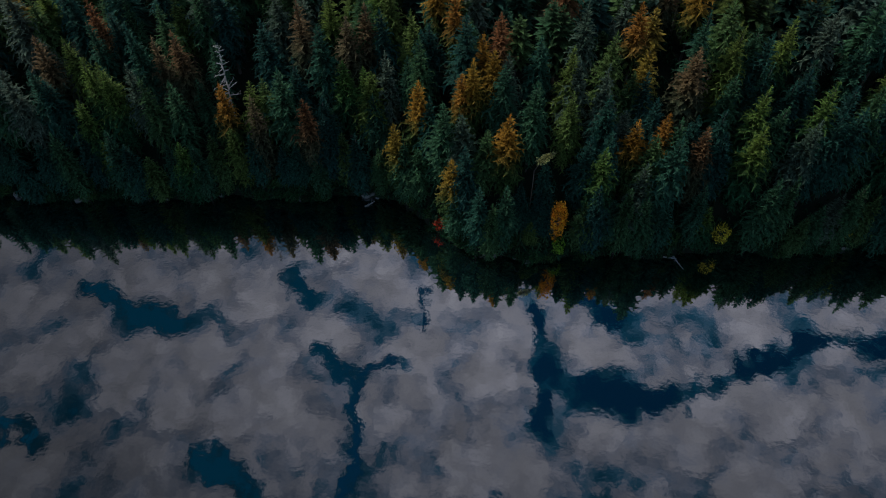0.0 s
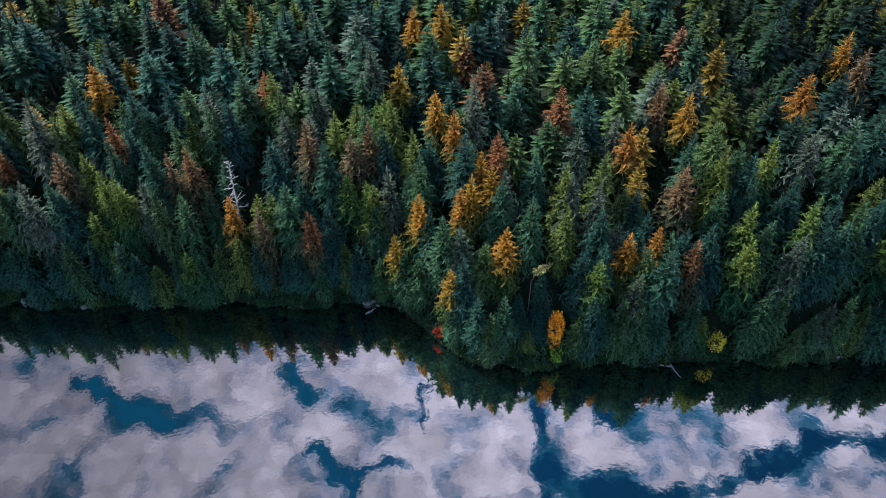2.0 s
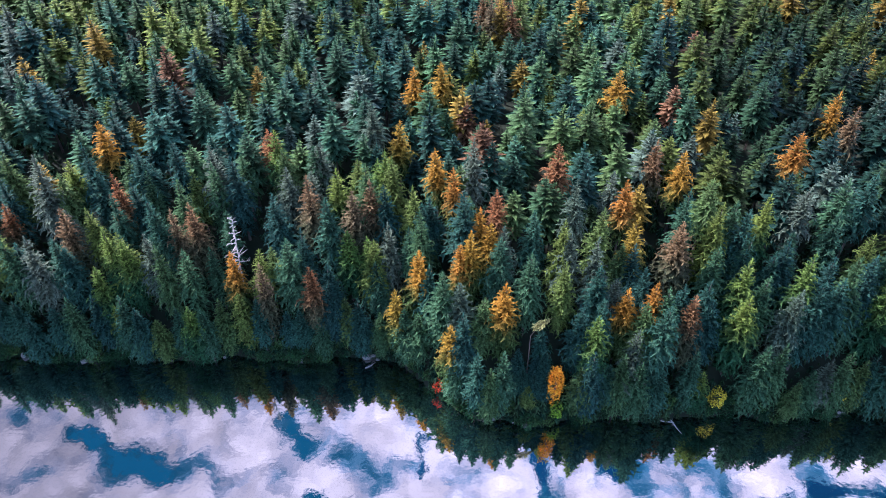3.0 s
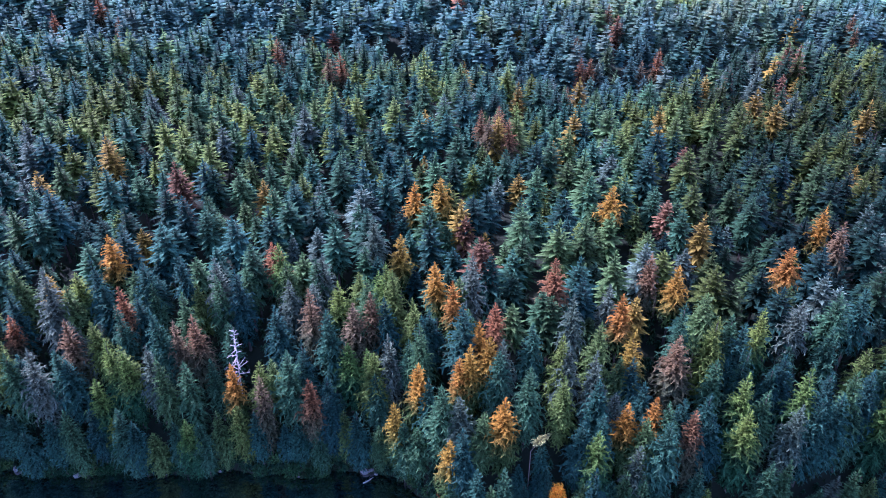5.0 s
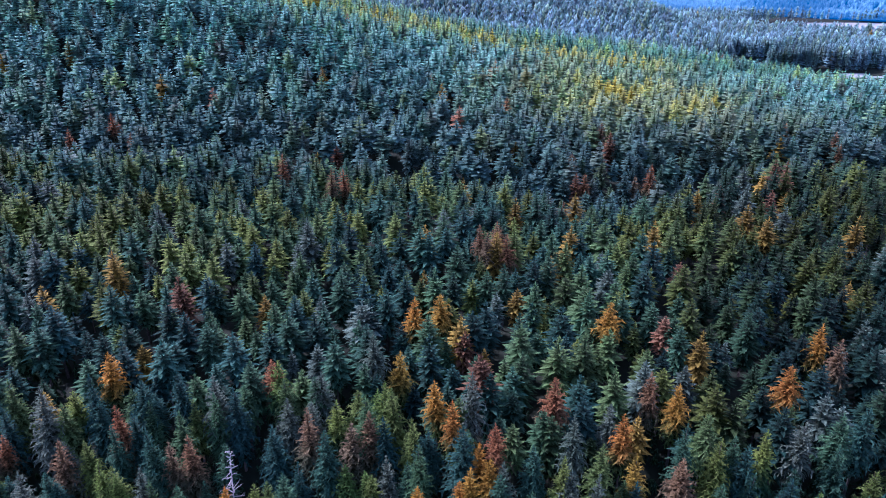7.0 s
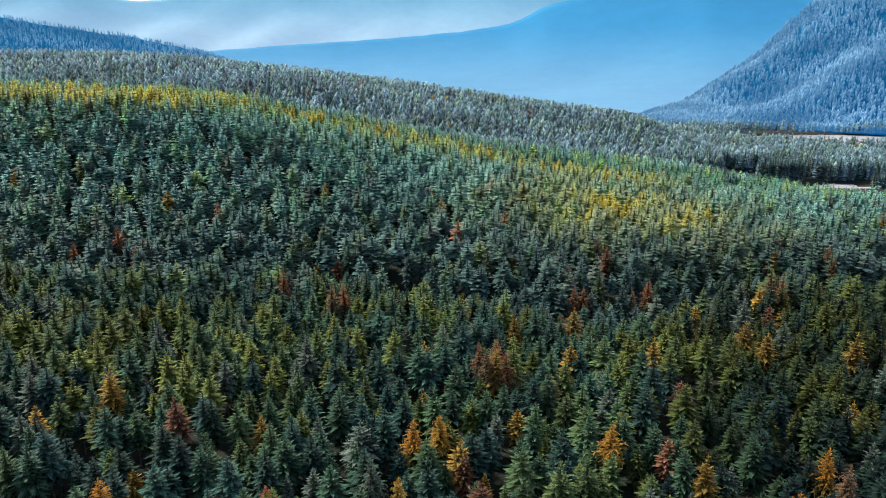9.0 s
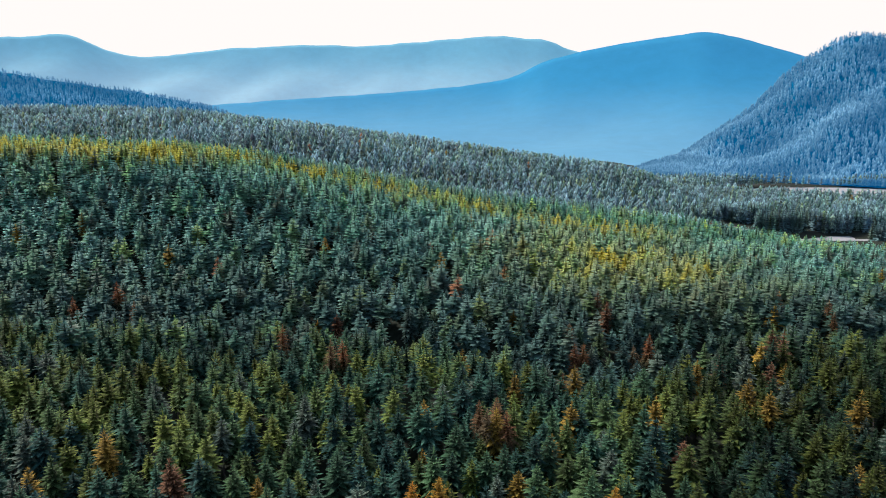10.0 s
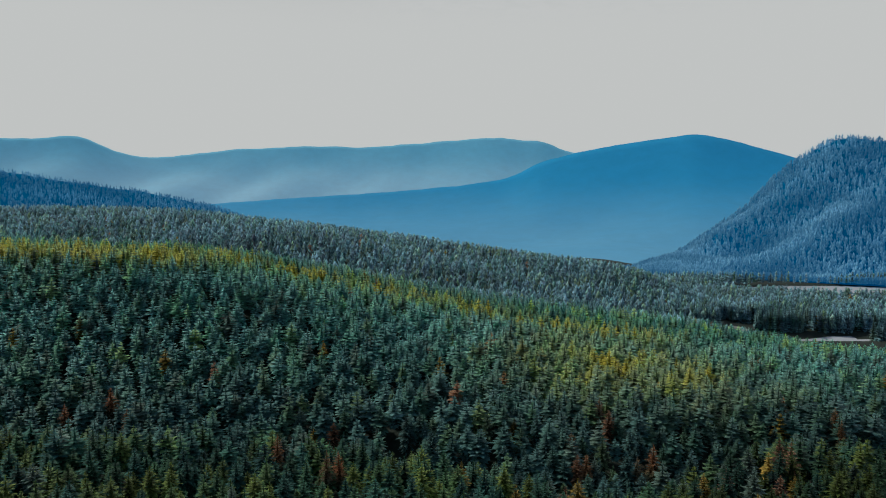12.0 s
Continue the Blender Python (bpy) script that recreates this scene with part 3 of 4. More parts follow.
def tones(x, y, seed):
    """A base colour for each tree: stands of blue-green, green and olive with haze and crest sunlight painted in, and
    single golden, rusty and grey trees.
    """
    rng = np.random.default_rng(seed)
    n = len(x)
    green = np.array([stop[1] for stop in GREENS])
    mood = np.clip(0.40 + 0.26 * bell(y, 215, 52) + 0.30 * wavy(x, y, 26, 4.0) + rng.normal(0, 0.30, n), 0, 0.999) * 3
    k = mood.astype(int)
    f = (mood - k)[:, None]
    colour = green[k] * (1 - f) + green[k + 1] * f
    colour = colour * rng.uniform(0.62, 1.36, (n, 1))
    # haze painted in behind the gully: bluer, brighter firs; fresher green ones before it
    hazy_firs = (0.85 * step(y + 48 * bell(x, 52, 42), 285, 300) * (1 - step(y, 430, 520)) * rng.uniform(0.3, 1.2, n))[:, None]
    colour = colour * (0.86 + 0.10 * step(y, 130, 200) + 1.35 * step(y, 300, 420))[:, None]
    colour = colour * (1 - hazy_firs) + np.array((0.088, 0.158, 0.138)) * (1.0 + 1.05 * step(y, 310, 420))[:, None] * rng.uniform(0.6, 1.3, (n, 1)) * hazy_firs
    stand = bell(x - 0.25 * y, -20, 45) + bell(x - 0.3 * y, 35, 40)
    chance = rng.uniform(0, 1, n)
    odd = (1 - 0.8 * step(y, 400, 600)) * (1 - 0.5 * step(y, 150, 175)) * (0.025 + 0.08 * np.clip(wavy(x, y, 33, 7.0), 0, 1) + 0.06 * stand * (y < 330))
    gold = chance < odd * 0.55
    rust = (chance >= odd * 0.55) & (chance < odd * 0.85)
    grey = (chance > 0.95)
    # trees to the right, nearer than the gully, are darker
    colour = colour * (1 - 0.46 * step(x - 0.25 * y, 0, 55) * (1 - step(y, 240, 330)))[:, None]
    # haze painted into the colour of the second ridge's trees: paler and blue-grey
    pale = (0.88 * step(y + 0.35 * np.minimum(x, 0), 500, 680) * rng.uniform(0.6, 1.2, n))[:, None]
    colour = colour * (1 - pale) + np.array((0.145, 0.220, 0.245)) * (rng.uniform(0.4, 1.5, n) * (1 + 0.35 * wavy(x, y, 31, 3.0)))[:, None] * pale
    colour[gold] = np.array((0.23, 0.165, 0.030)) * rng.uniform(0.6, 1.25, (gold.sum(), 1))
    colour[rust] = np.array((0.20, 0.110, 0.058)) * rng.uniform(0.6, 1.2, (rust.sum(), 1))
    colour[grey] = np.array((0.10, 0.145, 0.108)) * rng.uniform(0.7, 1.15, (grey.sum(), 1))
    # young holds the sunlight along the hill's crest, painted in as olive-yellow tree colour
    young = step(y + 0.1 * x, 430, 455) * (1 - step(y, 530, 550)) * (1 - step(x, -190, -130))
    young = young + bell(y + 0.30 * np.maximum(x, -40), 508, 14) * step(x, -190, -130) * (1 - step(x, 120, 190))
    young = young + 0.8 * bell(x, 105, 42) * bell(y, 385, 34)
    young = young * (0.7 + 0.6 * wavy(x, y, 9, 5.0))
    young = np.clip(young * (1.0 + rng.normal(0, 0.30, n)), 0, 0.88)[:, None]
    return colour * (1 - young) + np.array((0.44, 0.39, 0.040)) * young


# ---------------------------------------------------------------- trees that stand out: x, y, height
GOLDEN = [
    (-43.7, 109.3, 22), (-9.4, 103.6, 21), (-5.1, 106.1, 22), (5.1, 104.6, 22), (11.8, 95.9, 22), (1.5, 94.0, 19), (2.8, 118.0, 22),
    (7.7, 110.0, 20), (-0.7, 124.3, 22), (-9.7, 136.8, 21), (37.6, 106.3, 22), (35.0, 96.4, 20), (40.5, 96.7, 20), (36.9, 113.9, 22),
    (49.7, 121.8, 22), (74.8, 126.6, 22), (-74.9, 134.4, 22), (-6.4, 156.1, 22), (-0.1, 158.3, 22), (88.9, 141.1, 22), (41.2, 151.4, 22),
    (3.7, 104.0, 20), (9.5, 105.9, 21), (-61.0, 371.0, 20),
]
RUSTY = [
    (-37.2, 106.5, 23), (-14.8, 119.7, 23), (11.2, 112.7, 21), (23.9, 122.2, 23), (45.1, 126.1, 21), (90.2, 135.5, 22), (-68.4, 122.6, 22),
    (-38.4, 135.0, 20), (13.6, 192.3, 22), (20.0, 190.2, 22), (-78.8, 115.2, 22), (-51.6, 116.1, 22), (48.3, 95.1, 20), (-26.7, 106.8, 22),
    (-19.0, 118.6, 22), (-55.8, 115.7, 21),
]
FAR_RUSTY = [(52.7, 275.8, 21), (181.2, 313.4, 22), (85.3, 273.1, 23), (-138.9, 308.2, 21), (-170.6, 315.2, 22), (-60.9, 260.5, 23), (-35.5, 246.9, 21), (71.7, 308.3, 22), (-39.6, 242.3, 23), (57.3, 264.5, 21), (-151.6, 322.4, 22), (179.2, 305.3, 23), (76.9, 266.5, 21), (17.4, 198.6, 22), (12.1, 195.1, 23)]
OLIVE = [(-69.0, 112.1, 23), (-12.2, 125.9, 23), (58.0, 98.8, 24), (-36.2, 132.0, 22), (-65.2, 110.3, 22), (29.6, 91.7, 22), (-72.2, 108.2, 20)]
HOARY = [(-15.4, 138.9, 24), (6.6, 121.7, 25), (26.8, 112.4, 24), (34.8, 118.7, 20), (-60.7, 111.1, 22), (-10.5, 112.7, 22), (29.8, 101.8, 23), (37.1, 90.3, 21), (67.0, 94.9, 22)]
SNAGS = [(-43.4, 112.6, 25)]
BENT = (17.2, 92.8)
STANDING = np.array([t[:2] for t in GOLDEN + RUSTY + FAR_RUSTY + OLIVE + HOARY + SNAGS] + [BENT, (15.6, 90.6), (18.6, 91.4), (20.8, 92.4), (18.0, 94.6), (22.3, 88.9), (22.8, 87.4), (17.6, 90.2), (-0.6, 94.4), (-0.8, 92.8), (55.8, 91.2), (55.6, 89.4)])


def apart(x, y, least=2.7):
    """Whether the spots keep clear of the trees that stand out."""
    return np.hypot(x[:, None] - STANDING[None, :, 0], y[:, None] - STANDING[None, :, 1]).min(axis=1) > least


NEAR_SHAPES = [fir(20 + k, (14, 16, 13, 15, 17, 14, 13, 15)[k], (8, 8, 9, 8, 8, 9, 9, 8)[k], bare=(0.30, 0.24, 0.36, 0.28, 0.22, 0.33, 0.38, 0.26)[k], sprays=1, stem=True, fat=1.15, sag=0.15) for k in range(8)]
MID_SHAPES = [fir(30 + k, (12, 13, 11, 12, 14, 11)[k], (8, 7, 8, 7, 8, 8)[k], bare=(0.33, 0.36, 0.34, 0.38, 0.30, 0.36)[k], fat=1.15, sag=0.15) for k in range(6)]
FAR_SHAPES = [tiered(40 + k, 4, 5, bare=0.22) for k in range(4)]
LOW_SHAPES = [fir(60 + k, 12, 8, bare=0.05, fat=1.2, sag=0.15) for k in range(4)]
TINY_SHAPES = [tiered(50 + k, 2, 4, bare=0.15) for k in range(4)]


def forest(name, x, y, shapes, label, seed, tall=(13.0, 22.5), wide=(0.200, 0.265), z=None, colours=None, mat=None):
    rng = np.random.default_rng(seed)
    h = rng.uniform(0, 1, len(x)) ** 0.8 * (tall[1] - tall[0]) + tall[0]
    w = h * rng.uniform(*wide, len(x))
    z = ground(x, y) if z is None else z
    spots = np.stack([x, y, z - 0.3, h, w], 1)
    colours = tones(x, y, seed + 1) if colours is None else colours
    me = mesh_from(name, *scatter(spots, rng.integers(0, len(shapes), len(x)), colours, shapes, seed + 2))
    put(name, me, mat or NEEDLES_MIXED, label=label, category="forest", kind="stuff")


def in_view(x, y, margin):
    return np.abs(x) < 0.64 * np.hypot(y, 100) + margin


def seam(x, y):
    return 285 + 30 * np.sin(x * 12.9 + y * 7.3)


def build_forest():
    # between the shore trees and the gully
    x, y = jittered(-260, 260, 95, 330, 7.2, 1)
    keep = in_view(x, y, 8) & ((y - shore(x) > NEAR_DEPTH) | (np.abs(x) > NEAR_WIDTH)) & (y - shore(x) > 2) & apart(x, y) & (y < seam(x, y))
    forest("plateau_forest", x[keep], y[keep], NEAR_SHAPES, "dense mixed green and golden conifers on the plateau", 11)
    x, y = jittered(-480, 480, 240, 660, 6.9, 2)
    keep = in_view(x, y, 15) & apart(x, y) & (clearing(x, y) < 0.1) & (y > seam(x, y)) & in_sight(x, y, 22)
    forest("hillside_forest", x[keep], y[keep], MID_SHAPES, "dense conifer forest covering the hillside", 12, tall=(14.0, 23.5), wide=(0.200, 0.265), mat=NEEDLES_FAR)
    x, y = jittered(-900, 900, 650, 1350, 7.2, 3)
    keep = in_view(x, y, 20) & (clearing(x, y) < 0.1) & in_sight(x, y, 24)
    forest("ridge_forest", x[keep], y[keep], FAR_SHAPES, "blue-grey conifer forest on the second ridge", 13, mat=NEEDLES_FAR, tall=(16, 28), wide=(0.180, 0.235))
    # tall trees, leafy to the ground, along the edge of the valley woods
    x, y = jittered(120, 640, 640, 960, 6.2, 7)
    keep = in_view(x, y, 20) & (y > wood_edge(x)) & (y < wood_edge(x) + 34) & (0.8 * x + 0.6 * y > 600) & (clearing(x, y) < 0.1)
    forest("valley_wood", x[keep], y[keep], LOW_SHAPES, "tall dark wood along the valley meadow", 15, mat=NEEDLES_FAR, tall=(22, 31), wide=(0.17, 0.22))
    # the tall wood on the island between the gravel bar and the river
    x, y = jittered(376, 524, 780, 866, 5.6, 4)
    keep = (((x - 415) / 33) ** 2 + ((y - 848) / 15) ** 2 < 1) | (((x - 508) / 13) ** 2 + ((y - 795) / 9) ** 2 < 1)
    forest("island_wood", x[keep], y[keep], LOW_SHAPES, "tall dark wood standing alone beside the gravel bar", 14, mat=NEEDLES_FAR, tall=(25, 32), wide=(0.18, 0.23))


def wood_edge(x):
    """How far ahead the woods on the valley floor begin."""
    return np.minimum(692 + 0.8 * (x - 168), 850) + 55 * step(x, 330, 356) - 66 * step(x, 442, 468) + 7 * np.sin(x / 13) + 4 * np.sin(x / 5.3)


def clearing(x, y):
    """Water, the gravel bar and the open meadow on the valley floor."""
    water = 1.0 * (ground(x, y) < VALLEY_WATER + 0.4)
    bar = np.exp(-(((x - 370 + 0.3 * (y - 845)) / 12) ** 2 + ((y - 825) / 60) ** 2) ** 2)
    edge = wood_edge(x)
    meadow = 1.0 * ((0.8 * x + 0.6 * y > 672 + 8 * np.sin(y / 9)) & (y < edge) & (x > 110))
    return np.maximum(np.maximum(water, bar), meadow)


def build_slope_forest(name, field, count, seed, label, tall=(10, 20)):
    rng = np.random.default_rng(seed)
    rows, cols = field.shape[:2]
    u = rng.uniform(0, 1, count) * 41.0
    v = rng.uniform(0, 1, count) * (cols - 1.001)
    i, j = np.minimum(u.astype(int), rows - 2), v.astype(int)
    fu, fv = (u - i)[:, None], (v - j)[:, None]
    p = (field[i, j] * (1 - fu) + field[i + 1, j] * fu) * (1 - fv) + (field[i, j + 1] * (1 - fu) + field[i + 1, j + 1] * fu) * fv
    keep = in_view(p[:, 0], p[:, 1], 40)
    p = p[keep]
    # blue-grey haze in the base colour, varied by chance and in patches
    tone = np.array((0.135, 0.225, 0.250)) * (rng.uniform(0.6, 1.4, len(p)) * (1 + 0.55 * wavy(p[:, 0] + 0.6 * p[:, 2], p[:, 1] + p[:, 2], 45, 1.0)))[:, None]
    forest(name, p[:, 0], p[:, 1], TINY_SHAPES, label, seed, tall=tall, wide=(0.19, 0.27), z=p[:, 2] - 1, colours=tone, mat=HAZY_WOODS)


NEAR_DEPTH, NEAR_WIDTH = 26.0, 112.0
build_forest()
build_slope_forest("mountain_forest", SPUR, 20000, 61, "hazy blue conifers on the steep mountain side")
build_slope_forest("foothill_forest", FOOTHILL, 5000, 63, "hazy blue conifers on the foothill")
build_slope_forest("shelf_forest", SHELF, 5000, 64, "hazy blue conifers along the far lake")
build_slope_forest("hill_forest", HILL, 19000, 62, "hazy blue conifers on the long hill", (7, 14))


# ---------------------------------------------------------------- single trees by the shore
def floor_at(x, y):
    return float(ground(np.array(float(x)), np.array(float(y))))


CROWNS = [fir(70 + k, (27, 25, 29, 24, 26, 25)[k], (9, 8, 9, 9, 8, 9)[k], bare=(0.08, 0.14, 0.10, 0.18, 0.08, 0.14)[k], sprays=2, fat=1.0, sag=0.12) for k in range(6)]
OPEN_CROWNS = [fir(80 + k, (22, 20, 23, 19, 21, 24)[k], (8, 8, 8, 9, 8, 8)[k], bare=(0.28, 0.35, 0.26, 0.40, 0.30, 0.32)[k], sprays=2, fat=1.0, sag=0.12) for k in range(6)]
KINDS = {
    "green": (NEEDLES_GREEN, "dark green conifer with drooping boughs"),
    "gold": (NEEDLES_GOLD, "golden-orange conifer with thinning needles"),
    "rust": (NEEDLES_RUST, "rust-brown drying conifer among green ones"),
    "olive": (NEEDLES_OLIVE, "bright yellow-green conifer with full crown"),
    "grey": (NEEDLES_GREY, "pale grey-green conifer hung with lichen"),
}
MODELS = {}


def conifer_thing(kind, k, low, m, tall, wide):
    """A conifer with trunk and crown at the pose m; low: boughs reach down to the ground."""
    mat, label = KINDS[kind]
    if (kind, k, low) in MODELS:
        tree = copy_thing(MODELS[kind, k, low], m)
    else:
        tree = tagged(new("conifer"), label, "tree", "single conifers")
        put("trunk", mesh_from("trunk", *trunk_mesh("trunk", 21.0, 0.25, 0.0, k)), BARK, tree)
        co, tri, age_light = (CROWNS if low else OPEN_CROWNS)[k]
        put("crown", mesh_from("crown", co * np.array((3.15, 3.15, 22.0)), tri, None, age_light), mat, tree)
        tree.matrix_basis = m
        MODELS[kind, k, low] = tree
    tree.scale = (wide, wide, tall / 22)
    return tree


def build_shore_trees():
    rng = np.random.default_rng(5)
    for kind, spots in (("gold", GOLDEN), ("rust", RUSTY), ("rust", FAR_RUSTY), ("olive", OLIVE), ("grey", HOARY)):
        for x, y, h in spots:
            m = pose(x, y, floor_at(x, y), rng.normal(0, 1), rng.normal(0, 1), rng.uniform(0, 360))
            conifer_thing(kind, int(rng.integers(0, 6)), y - shore(x) < 22, m, h, rng.uniform(1.02, 1.28))
    for x in np.arange(-106, 108, 3.3):
        px = x + rng.uniform(-1.2, 1.2)
        py = float(shore(px)) + rng.uniform(-0.4, 1.8)
        if apart(np.array([px]), np.array([py]), 2.0)[0] and not (40 < px < 49 and py - float(shore(px)) < 0.9) and not (15.5 < px < 26.5 or -3 < px < 1.5 or 53 < px < 58):
            kind = ("green", "olive", "grey")[rng.choice(3, p=(0.92, 0.04, 0.04))]
            h = rng.uniform(12, 22)
            conifer_thing(kind, int(rng.integers(0, 6)), True, pose(px, py, floor_at(px, py) - 0.4, 0, 0, rng.uniform(0, 360)), h, rng.uniform(0.9, 1.2) * (0.62 + 0.38 * h / 22))
    x, y = jittered(-NEAR_WIDTH, NEAR_WIDTH, 80, 152, 6.4, 6)
    s = y - shore(x)
    more = jittered(-NEAR_WIDTH, NEAR_WIDTH, 80, 125, 5.6, 8)
    inner = (more[1] - shore(more[0]) > 3.5) & (more[1] - shore(more[0]) < 15)
    x, y = np.concatenate([x[s >= 15], more[0][inner]]), np.concatenate([y[s >= 15], more[1][inner]])
    s = y - shore(x)
    keep = (s > 3.0) & (s <= NEAR_DEPTH) & in_view(x, y, 8) & apart(x, y)
    for px, py, ps in zip(x[keep], y[keep], s[keep]):
        kind = ("green", "olive", "grey", "rust")[rng.choice(4, p=(0.84, 0.06, 0.06, 0.04))]
        h = rng.uniform(17, 24.5)
        m = pose(px, py, floor_at(px, py), rng.normal(0, 1.5), rng.normal(0, 1.5), rng.uniform(0, 360))
        conifer_thing(kind, int(rng.integers(0, 6)), ps < 24, m, h, rng.uniform(1.0, 1.38) * (0.55 + 0.45 * h / 22))


build_shore_trees()
# young firs round the foot of the arched tree
for k, (x, y, h) in enumerate(((16.0, 90.2, 9.0), (18.4, 89.4, 8.0), (20.2, 91.4, 10.5), (15.0, 92.0, 11.0), (18.8, 91.6, 8.5), (20.6, 89.2, 8.0), (17.2, 88.6, 6.5), (19.4, 94.0, 12.0))):
    conifer_thing("green", k % 6, True, pose(x, y, floor_at(x, y), 0, 0, 77 * k), h, 0.62 + 0.03 * (k % 3))


# ---------------------------------------------------------------- dead trees, leafy trees and bushes
def rod(co, tri, a, b, ra, rb, sides=5):
    """Adds a tapered limb from a to b."""
    a, b = Vector(a), Vector(b)
    turn = (b - a).to_track_quat("Z", "Y")
    n = len(co)
    for p, r in ((a, ra), (b, rb)):
        for j in range(sides):
            t = 6.283 * j / sides
            co.append(tuple(p + turn @ Vector((r * math.cos(t), r * math.sin(t), 0))))
    for j in range(sides):
        k = (j + 1) % sides
        tri += [(n + j, n + k, n + sides + k), (n + j, n + sides + k, n + sides + j)]


def snag(x, y, tall, seed, label):
    rng = np.random.default_rng(seed)
    tree = tagged(new("dead_tree"), label, "dead tree")
    put("trunk", mesh_from("trunk", *trunk_mesh("trunk", tall, 0.17, 0.3, seed)), DEADWOOD, tree)
    for k in range(34):
        co, tri = [], []
        u = 0.45 + 0.54 * k / 34
        az, long = rng.uniform(0, 6.283), (1 - u) * 4.6 + 0.7
        long *= rng.uniform(0.5, 1.1)
        a = Vector((0.3 * u * u, 0.3 * u * u, tall * u))
        d = Vector((math.cos(az), math.sin(az), rng.uniform(-0.1, 0.5))).normalized()
        b = a + d * long
        rod(co, tri, a, b, 0.12, 0.05, 4)
        for v in (0.45, 0.7, 0.9):
            e = a + d * long * v
            rod(co, tri, e, e + Vector((rng.normal(0, 0.4), rng.normal(0, 0.4), rng.uniform(-0.2, 0.5))) * long * 0.45, 0.055, 0.025, 3)
        put("limb", mesh_from("limb", np.array(co), np.array(tri)), DEADWOOD, tree)
    tree.matrix_basis = pose(x, y, floor_at(x, y), 0, 2, rng.uniform(0, 360))


def leaves(seed, count, size, wide, tall, low=0.15):
    """A loose crown of leaf sprays: corners, triangles and growth."""
    rng = np.random.default_rng(seed)
    p = rng.normal(0, 1, (count, 3))
    p /= np.linalg.norm(p, axis=1)[:, None]
    r = rng.uniform(0.35, 1, count) ** 0.5 * (1 + 0.25 * np.sin(5 * p[:, 0] + seed) * np.cos(4 * p[:, 2]))
    p = p * r[:, None]
    centre = p * np.array((wide, wide, tall * (1 - low) / 2)) + np.array((0, 0, tall * (1 + low) / 2))
    a = rng.normal(0, 1, (count, 3)) * size
    b = np.cross(a, rng.normal(0, 1, (count, 3)))
    b = b / np.linalg.norm(b, axis=1)[:, None] * size * rng.uniform(0.5, 1.1, (count, 1))
    co = np.stack([centre - a * 0.6, centre + b * 0.5, centre + a * 0.8, centre - b * 0.5], 1).reshape(-1, 3)
    i = np.arange(count)[:, None] * 4
    tri = np.concatenate([i + np.array((0, 1, 2)), i + np.array((0, 2, 3))])
    return co, tri, np.tile(np.array((0.2, 0.6, 1.0, 0.6)), count)


def leafy(name, x, y, wide, tall, mat, count, size, seed, label, category, group=""):
    rng = np.random.default_rng(seed)
    plant = tagged(new(name), label, category, group)
    co, tri = [], []
    for k in range(5 if tall < 5 else 9):
        top = Vector((rng.normal(0, wide * 0.4), rng.normal(0, wide * 0.4), tall * rng.uniform(0.5, 0.9)))
        foot = Vector((rng.normal(0, 0.15), rng.normal(0, 0.15), -0.3)) if tall < 5 or k == 0 else Vector((0, 0, tall * rng.uniform(0.15, 0.6)))
        rod(co, tri, foot, top, 0.02 * tall if k == 0 else 0.01 * tall, 0.01, 5)
    put("trunk" if tall >= 5 else "stems", mesh_from("stems", np.array(co), np.array(tri)), BARK, plant)
    c, t, g = leaves(seed, count, size, wide, tall, 0.1 if tall < 5 else 0.2)
    put("crown" if tall >= 5 else "foliage", mesh_from("foliage", c, t, None, g), mat, plant)
    plant.matrix_basis = pose(x, y, floor_at(x, y), 0, 0, rng.uniform(0, 360))
    return plant


def bent_tree(x, y):
    """A slim tree whose pale top has arched over to lie flat."""
    tree = tagged(new("bent_tree"), "slim pale-yellow tree whose top has arched over", "tree")

    def arch(co):
        """Upright to 12.4 m, then over in a tight bend and out nearly level."""
        a = np.clip((co[:, 2] - 12.4) / 1.9, 0, 1) * 1.38
        run = np.maximum(co[:, 2] - 14.3, 0)
        out = co.copy()
        out[:, 0] = np.where(a > 0, 1.38 * (1 - np.cos(a)) + np.sin(1.38) * run + co[:, 0] * np.cos(a), co[:, 0])
        out[:, 2] = np.where(a > 0, 12.4 + 1.38 * np.sin(a) + np.cos(1.38) * run - co[:, 0] * np.sin(a), co[:, 2])
        return out
    co, tri = trunk_mesh("trunk", 18.0, 0.12, 0.0, 3)
    put("trunk", mesh_from("trunk", arch(co), tri), BARK, tree)
    co, tri, age_light = conifer(91, 18.0, 0.85, 14, 8, 4, bare=0.77)
    put("crown", mesh_from("crown", arch(co), tri, None, age_light), LEAF_PALE, tree)
    tree.matrix_basis = pose(x, y, floor_at(x, y), 0, 0, 28)


for k, (x, y, h) in enumerate(SNAGS):
    snag(x, y, h, 100 + k, "bleached bare dead conifer with white twigs")
bent_tree(*BENT)
leafy("aspen", 22.3, 88.6, 1.65, 13.0, LEAF_ORANGE, 1300, 0.30, 201, "narrow aspen in bright orange autumn leaf", "tree")
leafy("bush", 23.0, float(shore(23.0)) + 0.2, 1.35, 5.4, LEAF_LIME, 420, 0.24, 202, "lush yellow-green bush at the foot of the aspen", "bush")
leafy("bush", 55.6, 89.6, 2.1, 5.2, LEAF_YELLOW, 620, 0.25, 203, "yellow autumn bush leaning over the water", "bush")
leafy("bush", -0.6, 94.4, 1.3, 3.8, LEAF_RED, 380, 0.24, 204, "deep red autumn bush at the water's edge", "bush")
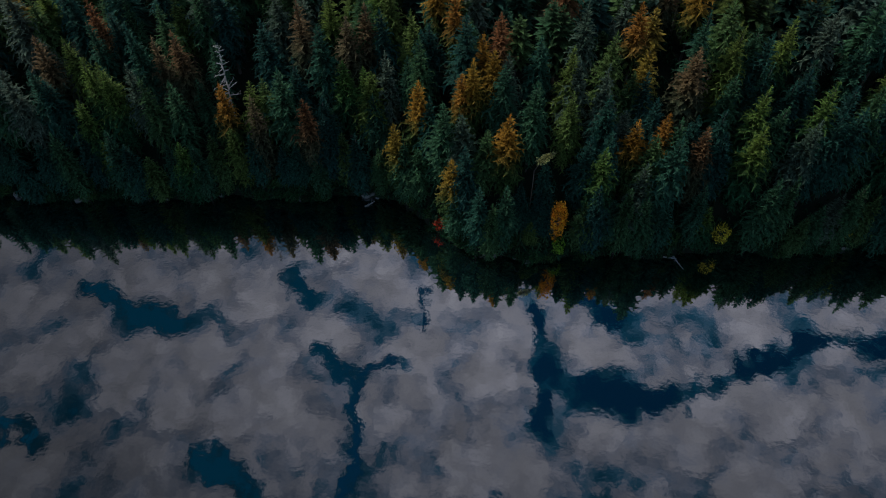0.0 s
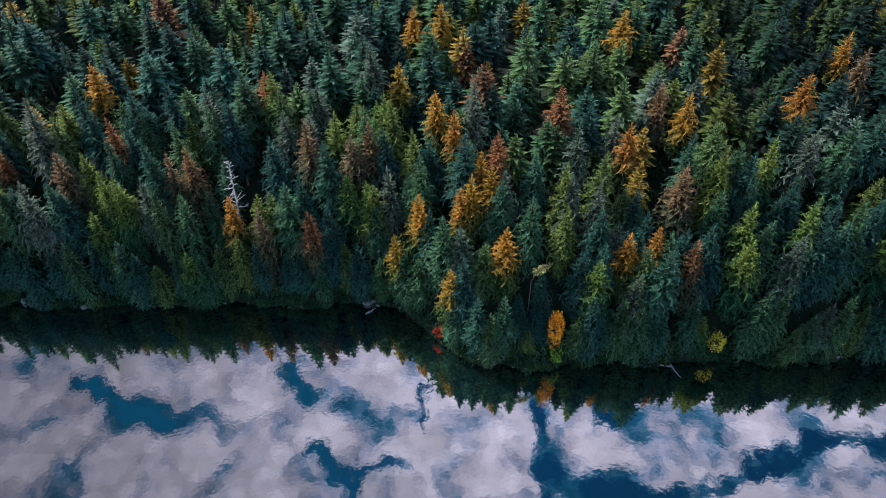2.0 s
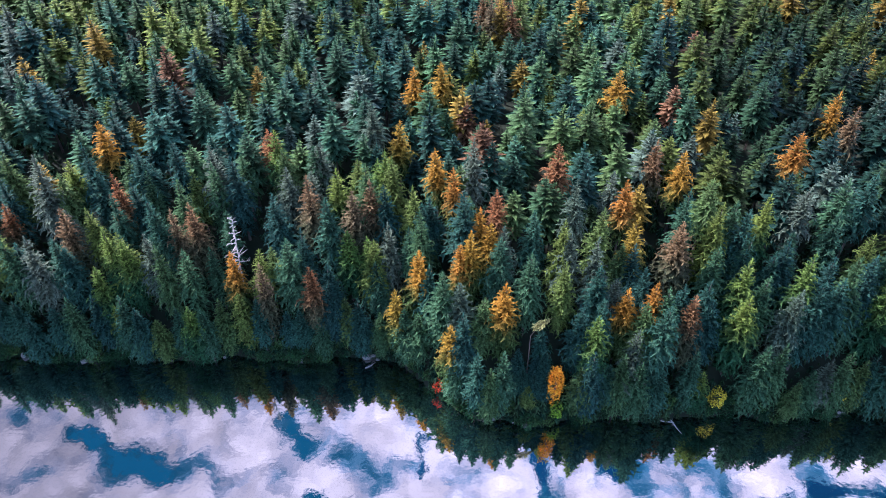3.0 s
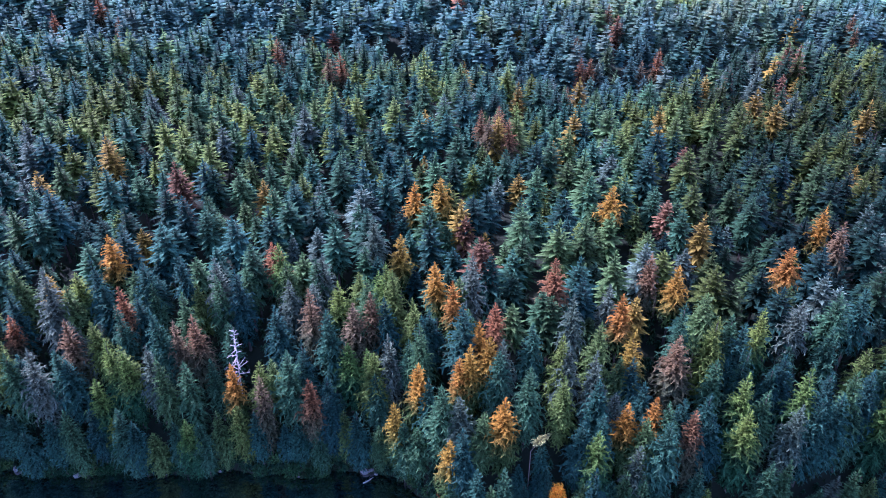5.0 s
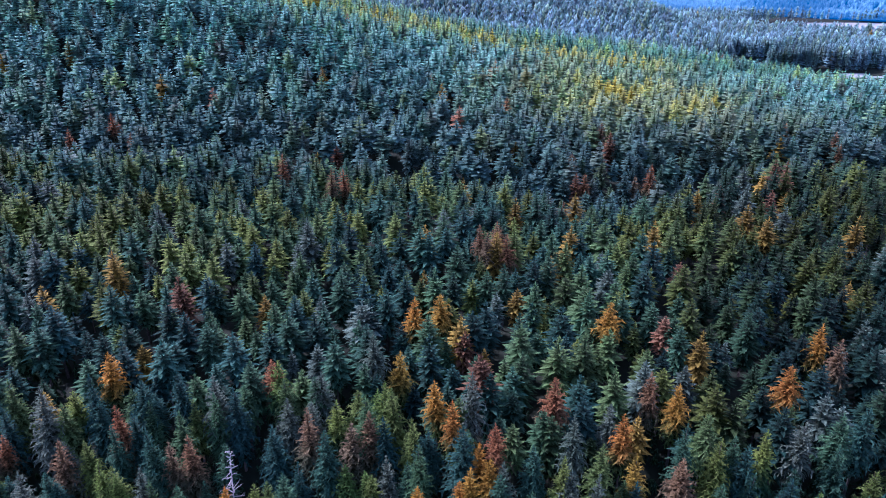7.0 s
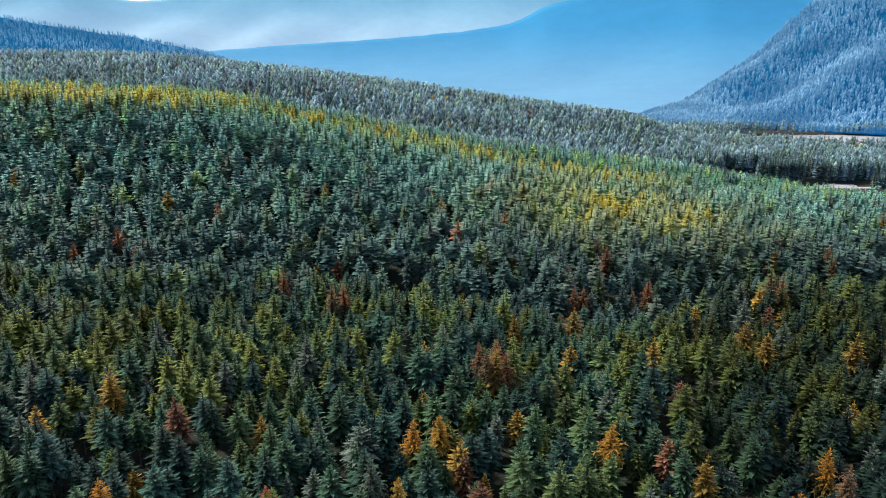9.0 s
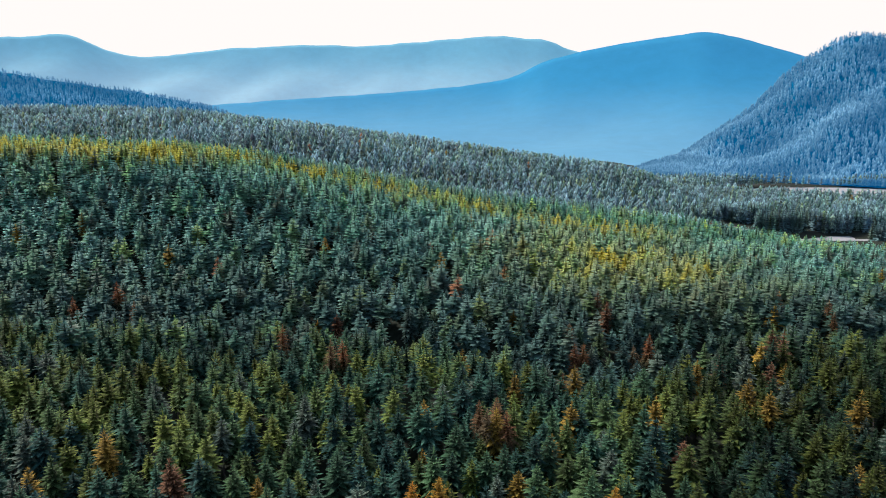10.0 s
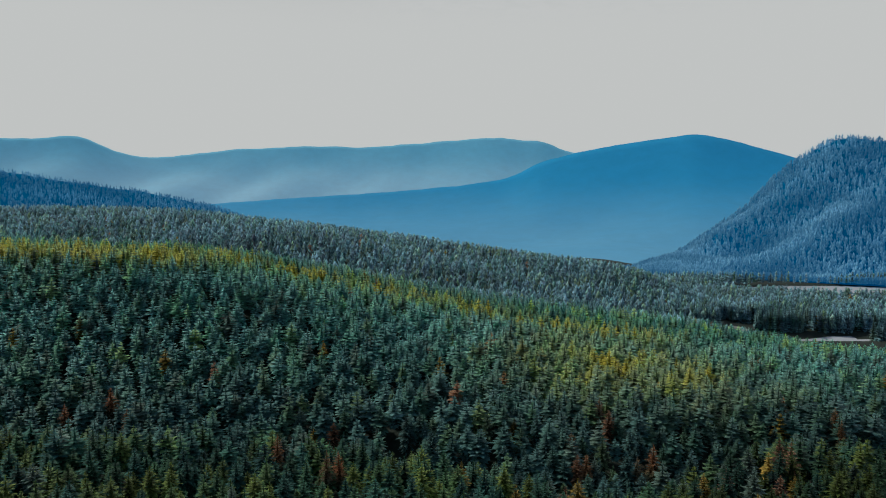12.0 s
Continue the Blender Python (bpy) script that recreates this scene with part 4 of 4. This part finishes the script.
leafy("bush", 82.0, 90.6, 1.4, 2.6, LEAF_YELLOW, 320, 0.22, 205, "small yellow autumn bush on the bank", "bush")
leafy("bush", -26.2, 104.6, 1.9, 4.6, LEAF_GREEN, 480, 0.26, 206, "bright green leafy bush on the bank", "bush")


def build_undergrowth():
    """Young conifers, ferns and brush between the trunks."""
    rng = np.random.default_rng(44)
    n = 5600
    x = rng.uniform(-112, 112, n)
    bank = np.arange(n) < 2600
    y = shore(x) + np.where(bank, rng.uniform(-0.25, 3.2, n), rng.uniform(0, 1, n) ** 1.2 * 50 + 0.6)
    h = rng.uniform(0.8, 3.4, n) * np.where(rng.uniform(0, 1, n) < 0.14, 2.2, 1) * np.where(bank, 0.62, 1)
    spots = np.stack([x, y, ground(x, y) - 0.2, h, np.minimum(h * rng.uniform(0.30, 0.50, n) * np.where(bank, 1.5, 1), 1.5)], 1)
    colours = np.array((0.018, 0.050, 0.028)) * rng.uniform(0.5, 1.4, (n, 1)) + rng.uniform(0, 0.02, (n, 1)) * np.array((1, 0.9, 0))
    shapes = [tiered(95 + k, 3, 5, bare=0.1) for k in range(4)]
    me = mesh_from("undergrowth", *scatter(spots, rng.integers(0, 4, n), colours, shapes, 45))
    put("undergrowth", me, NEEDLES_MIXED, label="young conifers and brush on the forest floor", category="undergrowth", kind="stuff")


build_undergrowth()


def build_bank_bushes():
    rng = np.random.default_rng(21)
    models = [leafy("bush", -97.0 + 1.1 * k, 105.6, 1.7, 2.6, LEAF_GREEN, 320, 0.25, 300 + k, "low green bush hanging over the lake", "bush", "bushes along the bank") for k in range(3)]
    for x in np.arange(-106, 108, 1.3):
        px = x + rng.uniform(-0.8, 0.8)
        py = float(shore(px)) + rng.uniform(-0.4, 1.8)
        if (40.5 < px < 49 and py - float(shore(px)) < 0.8) or 7 < px < 11.5 or -18.5 < px < -13.5:
            continue
        bush = copy_thing(models[int(rng.integers(0, 3))], pose(px, py, floor_at(px, py) - 0.15, 0, 0, rng.uniform(0, 360)))
        k = rng.uniform(0.6, 1.25)
        bush.scale = (k, k, k * rng.uniform(0.8, 1.3))


build_bank_bushes()


# ---------------------------------------------------------------- stones and driftwood
def boulder_mesh(seed):
    bm = bmesh.new()
    bmesh.ops.create_icosphere(bm, subdivisions=2, radius=1.0)
    for v in bm.verts:
        n = noise.noise(v.co * 1.4 + Vector((seed, 0, 0))) * 0.35 + noise.noise(v.co * 3.1 + Vector((0, seed, 0))) * 0.12
        v.co *= 1 + n
        v.co.z *= 0.55
    me = bpy.data.meshes.new("boulder")
    bm.to_mesh(me)
    bm.free()
    return me


def build_stones():
    rng = np.random.default_rng(31)
    meshes = [boulder_mesh(k * 3.7) for k in range(4)]
    spots = [(-16.6, 0.2, 1.0), (-15.2, 0.4, 0.7), (-17.6, 0.9, 0.8), (-14.2, -0.2, 0.5), (9.0, 0.2, 1.0), (10.4, 0.0, 0.8), (7.8, 0.5, 0.7), (17.0, -0.1, 0.7), (-79.4, 0.0, 1.0),
             (-78.0, 0.1, 0.6), (-93.0, 0.2, 1.1), (-91.4, 0.1, 0.7), (81.8, 0.3, 0.9), (83.3, 0.0, 0.6), (-60.0, 0.1, 0.6), (-48.5, 0.0, 0.7), (-31.0, 0.1, 0.5), (70.2, 0.0, 0.6)]
    for x, back, size in spots:
        y = float(shore(np.array(x))) + back
        stone = put("boulder", meshes[int(rng.integers(0, 4))], STONE, label="grey weathered boulder at the water's edge", category="rock", group="boulders along the bank")
        stone.matrix_basis = pose(x, y, max(floor_at(x, y), -0.2) + 0.1, 0, 0, rng.uniform(0, 360))
        stone.scale = (size, size * rng.uniform(0.7, 1.0), size * rng.uniform(0.7, 1.1))


def driftwood(x, y, long, turn, thick, seed):
    rng = np.random.default_rng(seed)
    co, tri = [], []
    pts = [Vector((long * (u - 0.5), 0.25 * math.sin(3 * u + seed), 0.06 * math.sin(5 * u))) for u in np.linspace(0, 1, 7)]
    for k in range(6):
        rod(co, tri, pts[k], pts[k + 1], thick * (1 - 0.11 * k), thick * (0.89 - 0.11 * k), 7)
    for k in range(4):
        a = pts[1 + k]
        rod(co, tri, a, a + Vector((rng.uniform(-0.3, 0.6), rng.uniform(-0.8, 0.8), rng.uniform(0.1, 0.5))), thick * 0.35, 0.015, 5)
    log = put("driftwood_log", mesh_from("driftwood_log", np.array(co), np.array(tri)), DEADWOOD,
              label="bleached fallen log lying in the shallows", category="log", group="logs along the bank")
    log.matrix_basis = pose(x, y, 0.06, 0, 0, turn)


build_stones()
for x, y, long, turn, thick, seed in ((44.0, 87.4, 7.0, -6, 0.30, 1), (47.4, 86.4, 4.8, -62, 0.13, 2), (42.4, 87.9, 4.4, 12, 0.22, 3), (-15.8, 102.2, 2.6, 30, 0.14, 4), (15.8, 87.4, 3.0, 10, 0.12, 5), (-88.0, 104.1, 4.0, -10, 0.16, 6)):
    driftwood(x, y, long, turn, thick, seed)


def gravel_bar():
    xs, ys = np.linspace(347, 393, 24), np.linspace(806, 884, 29)
    def mound(x, y):
        return ground(x, y) + 1.6 - 3.0 * (1 - bell(x, 370, 11) * bell(y, 845, 19))
    put("gravel_bar", mesh_from("gravel_bar", *sheet(xs, ys, mound)), GRAVEL, label="tan gravel bar beside the valley river", category="gravel bar", kind="structure")


gravel_bar()
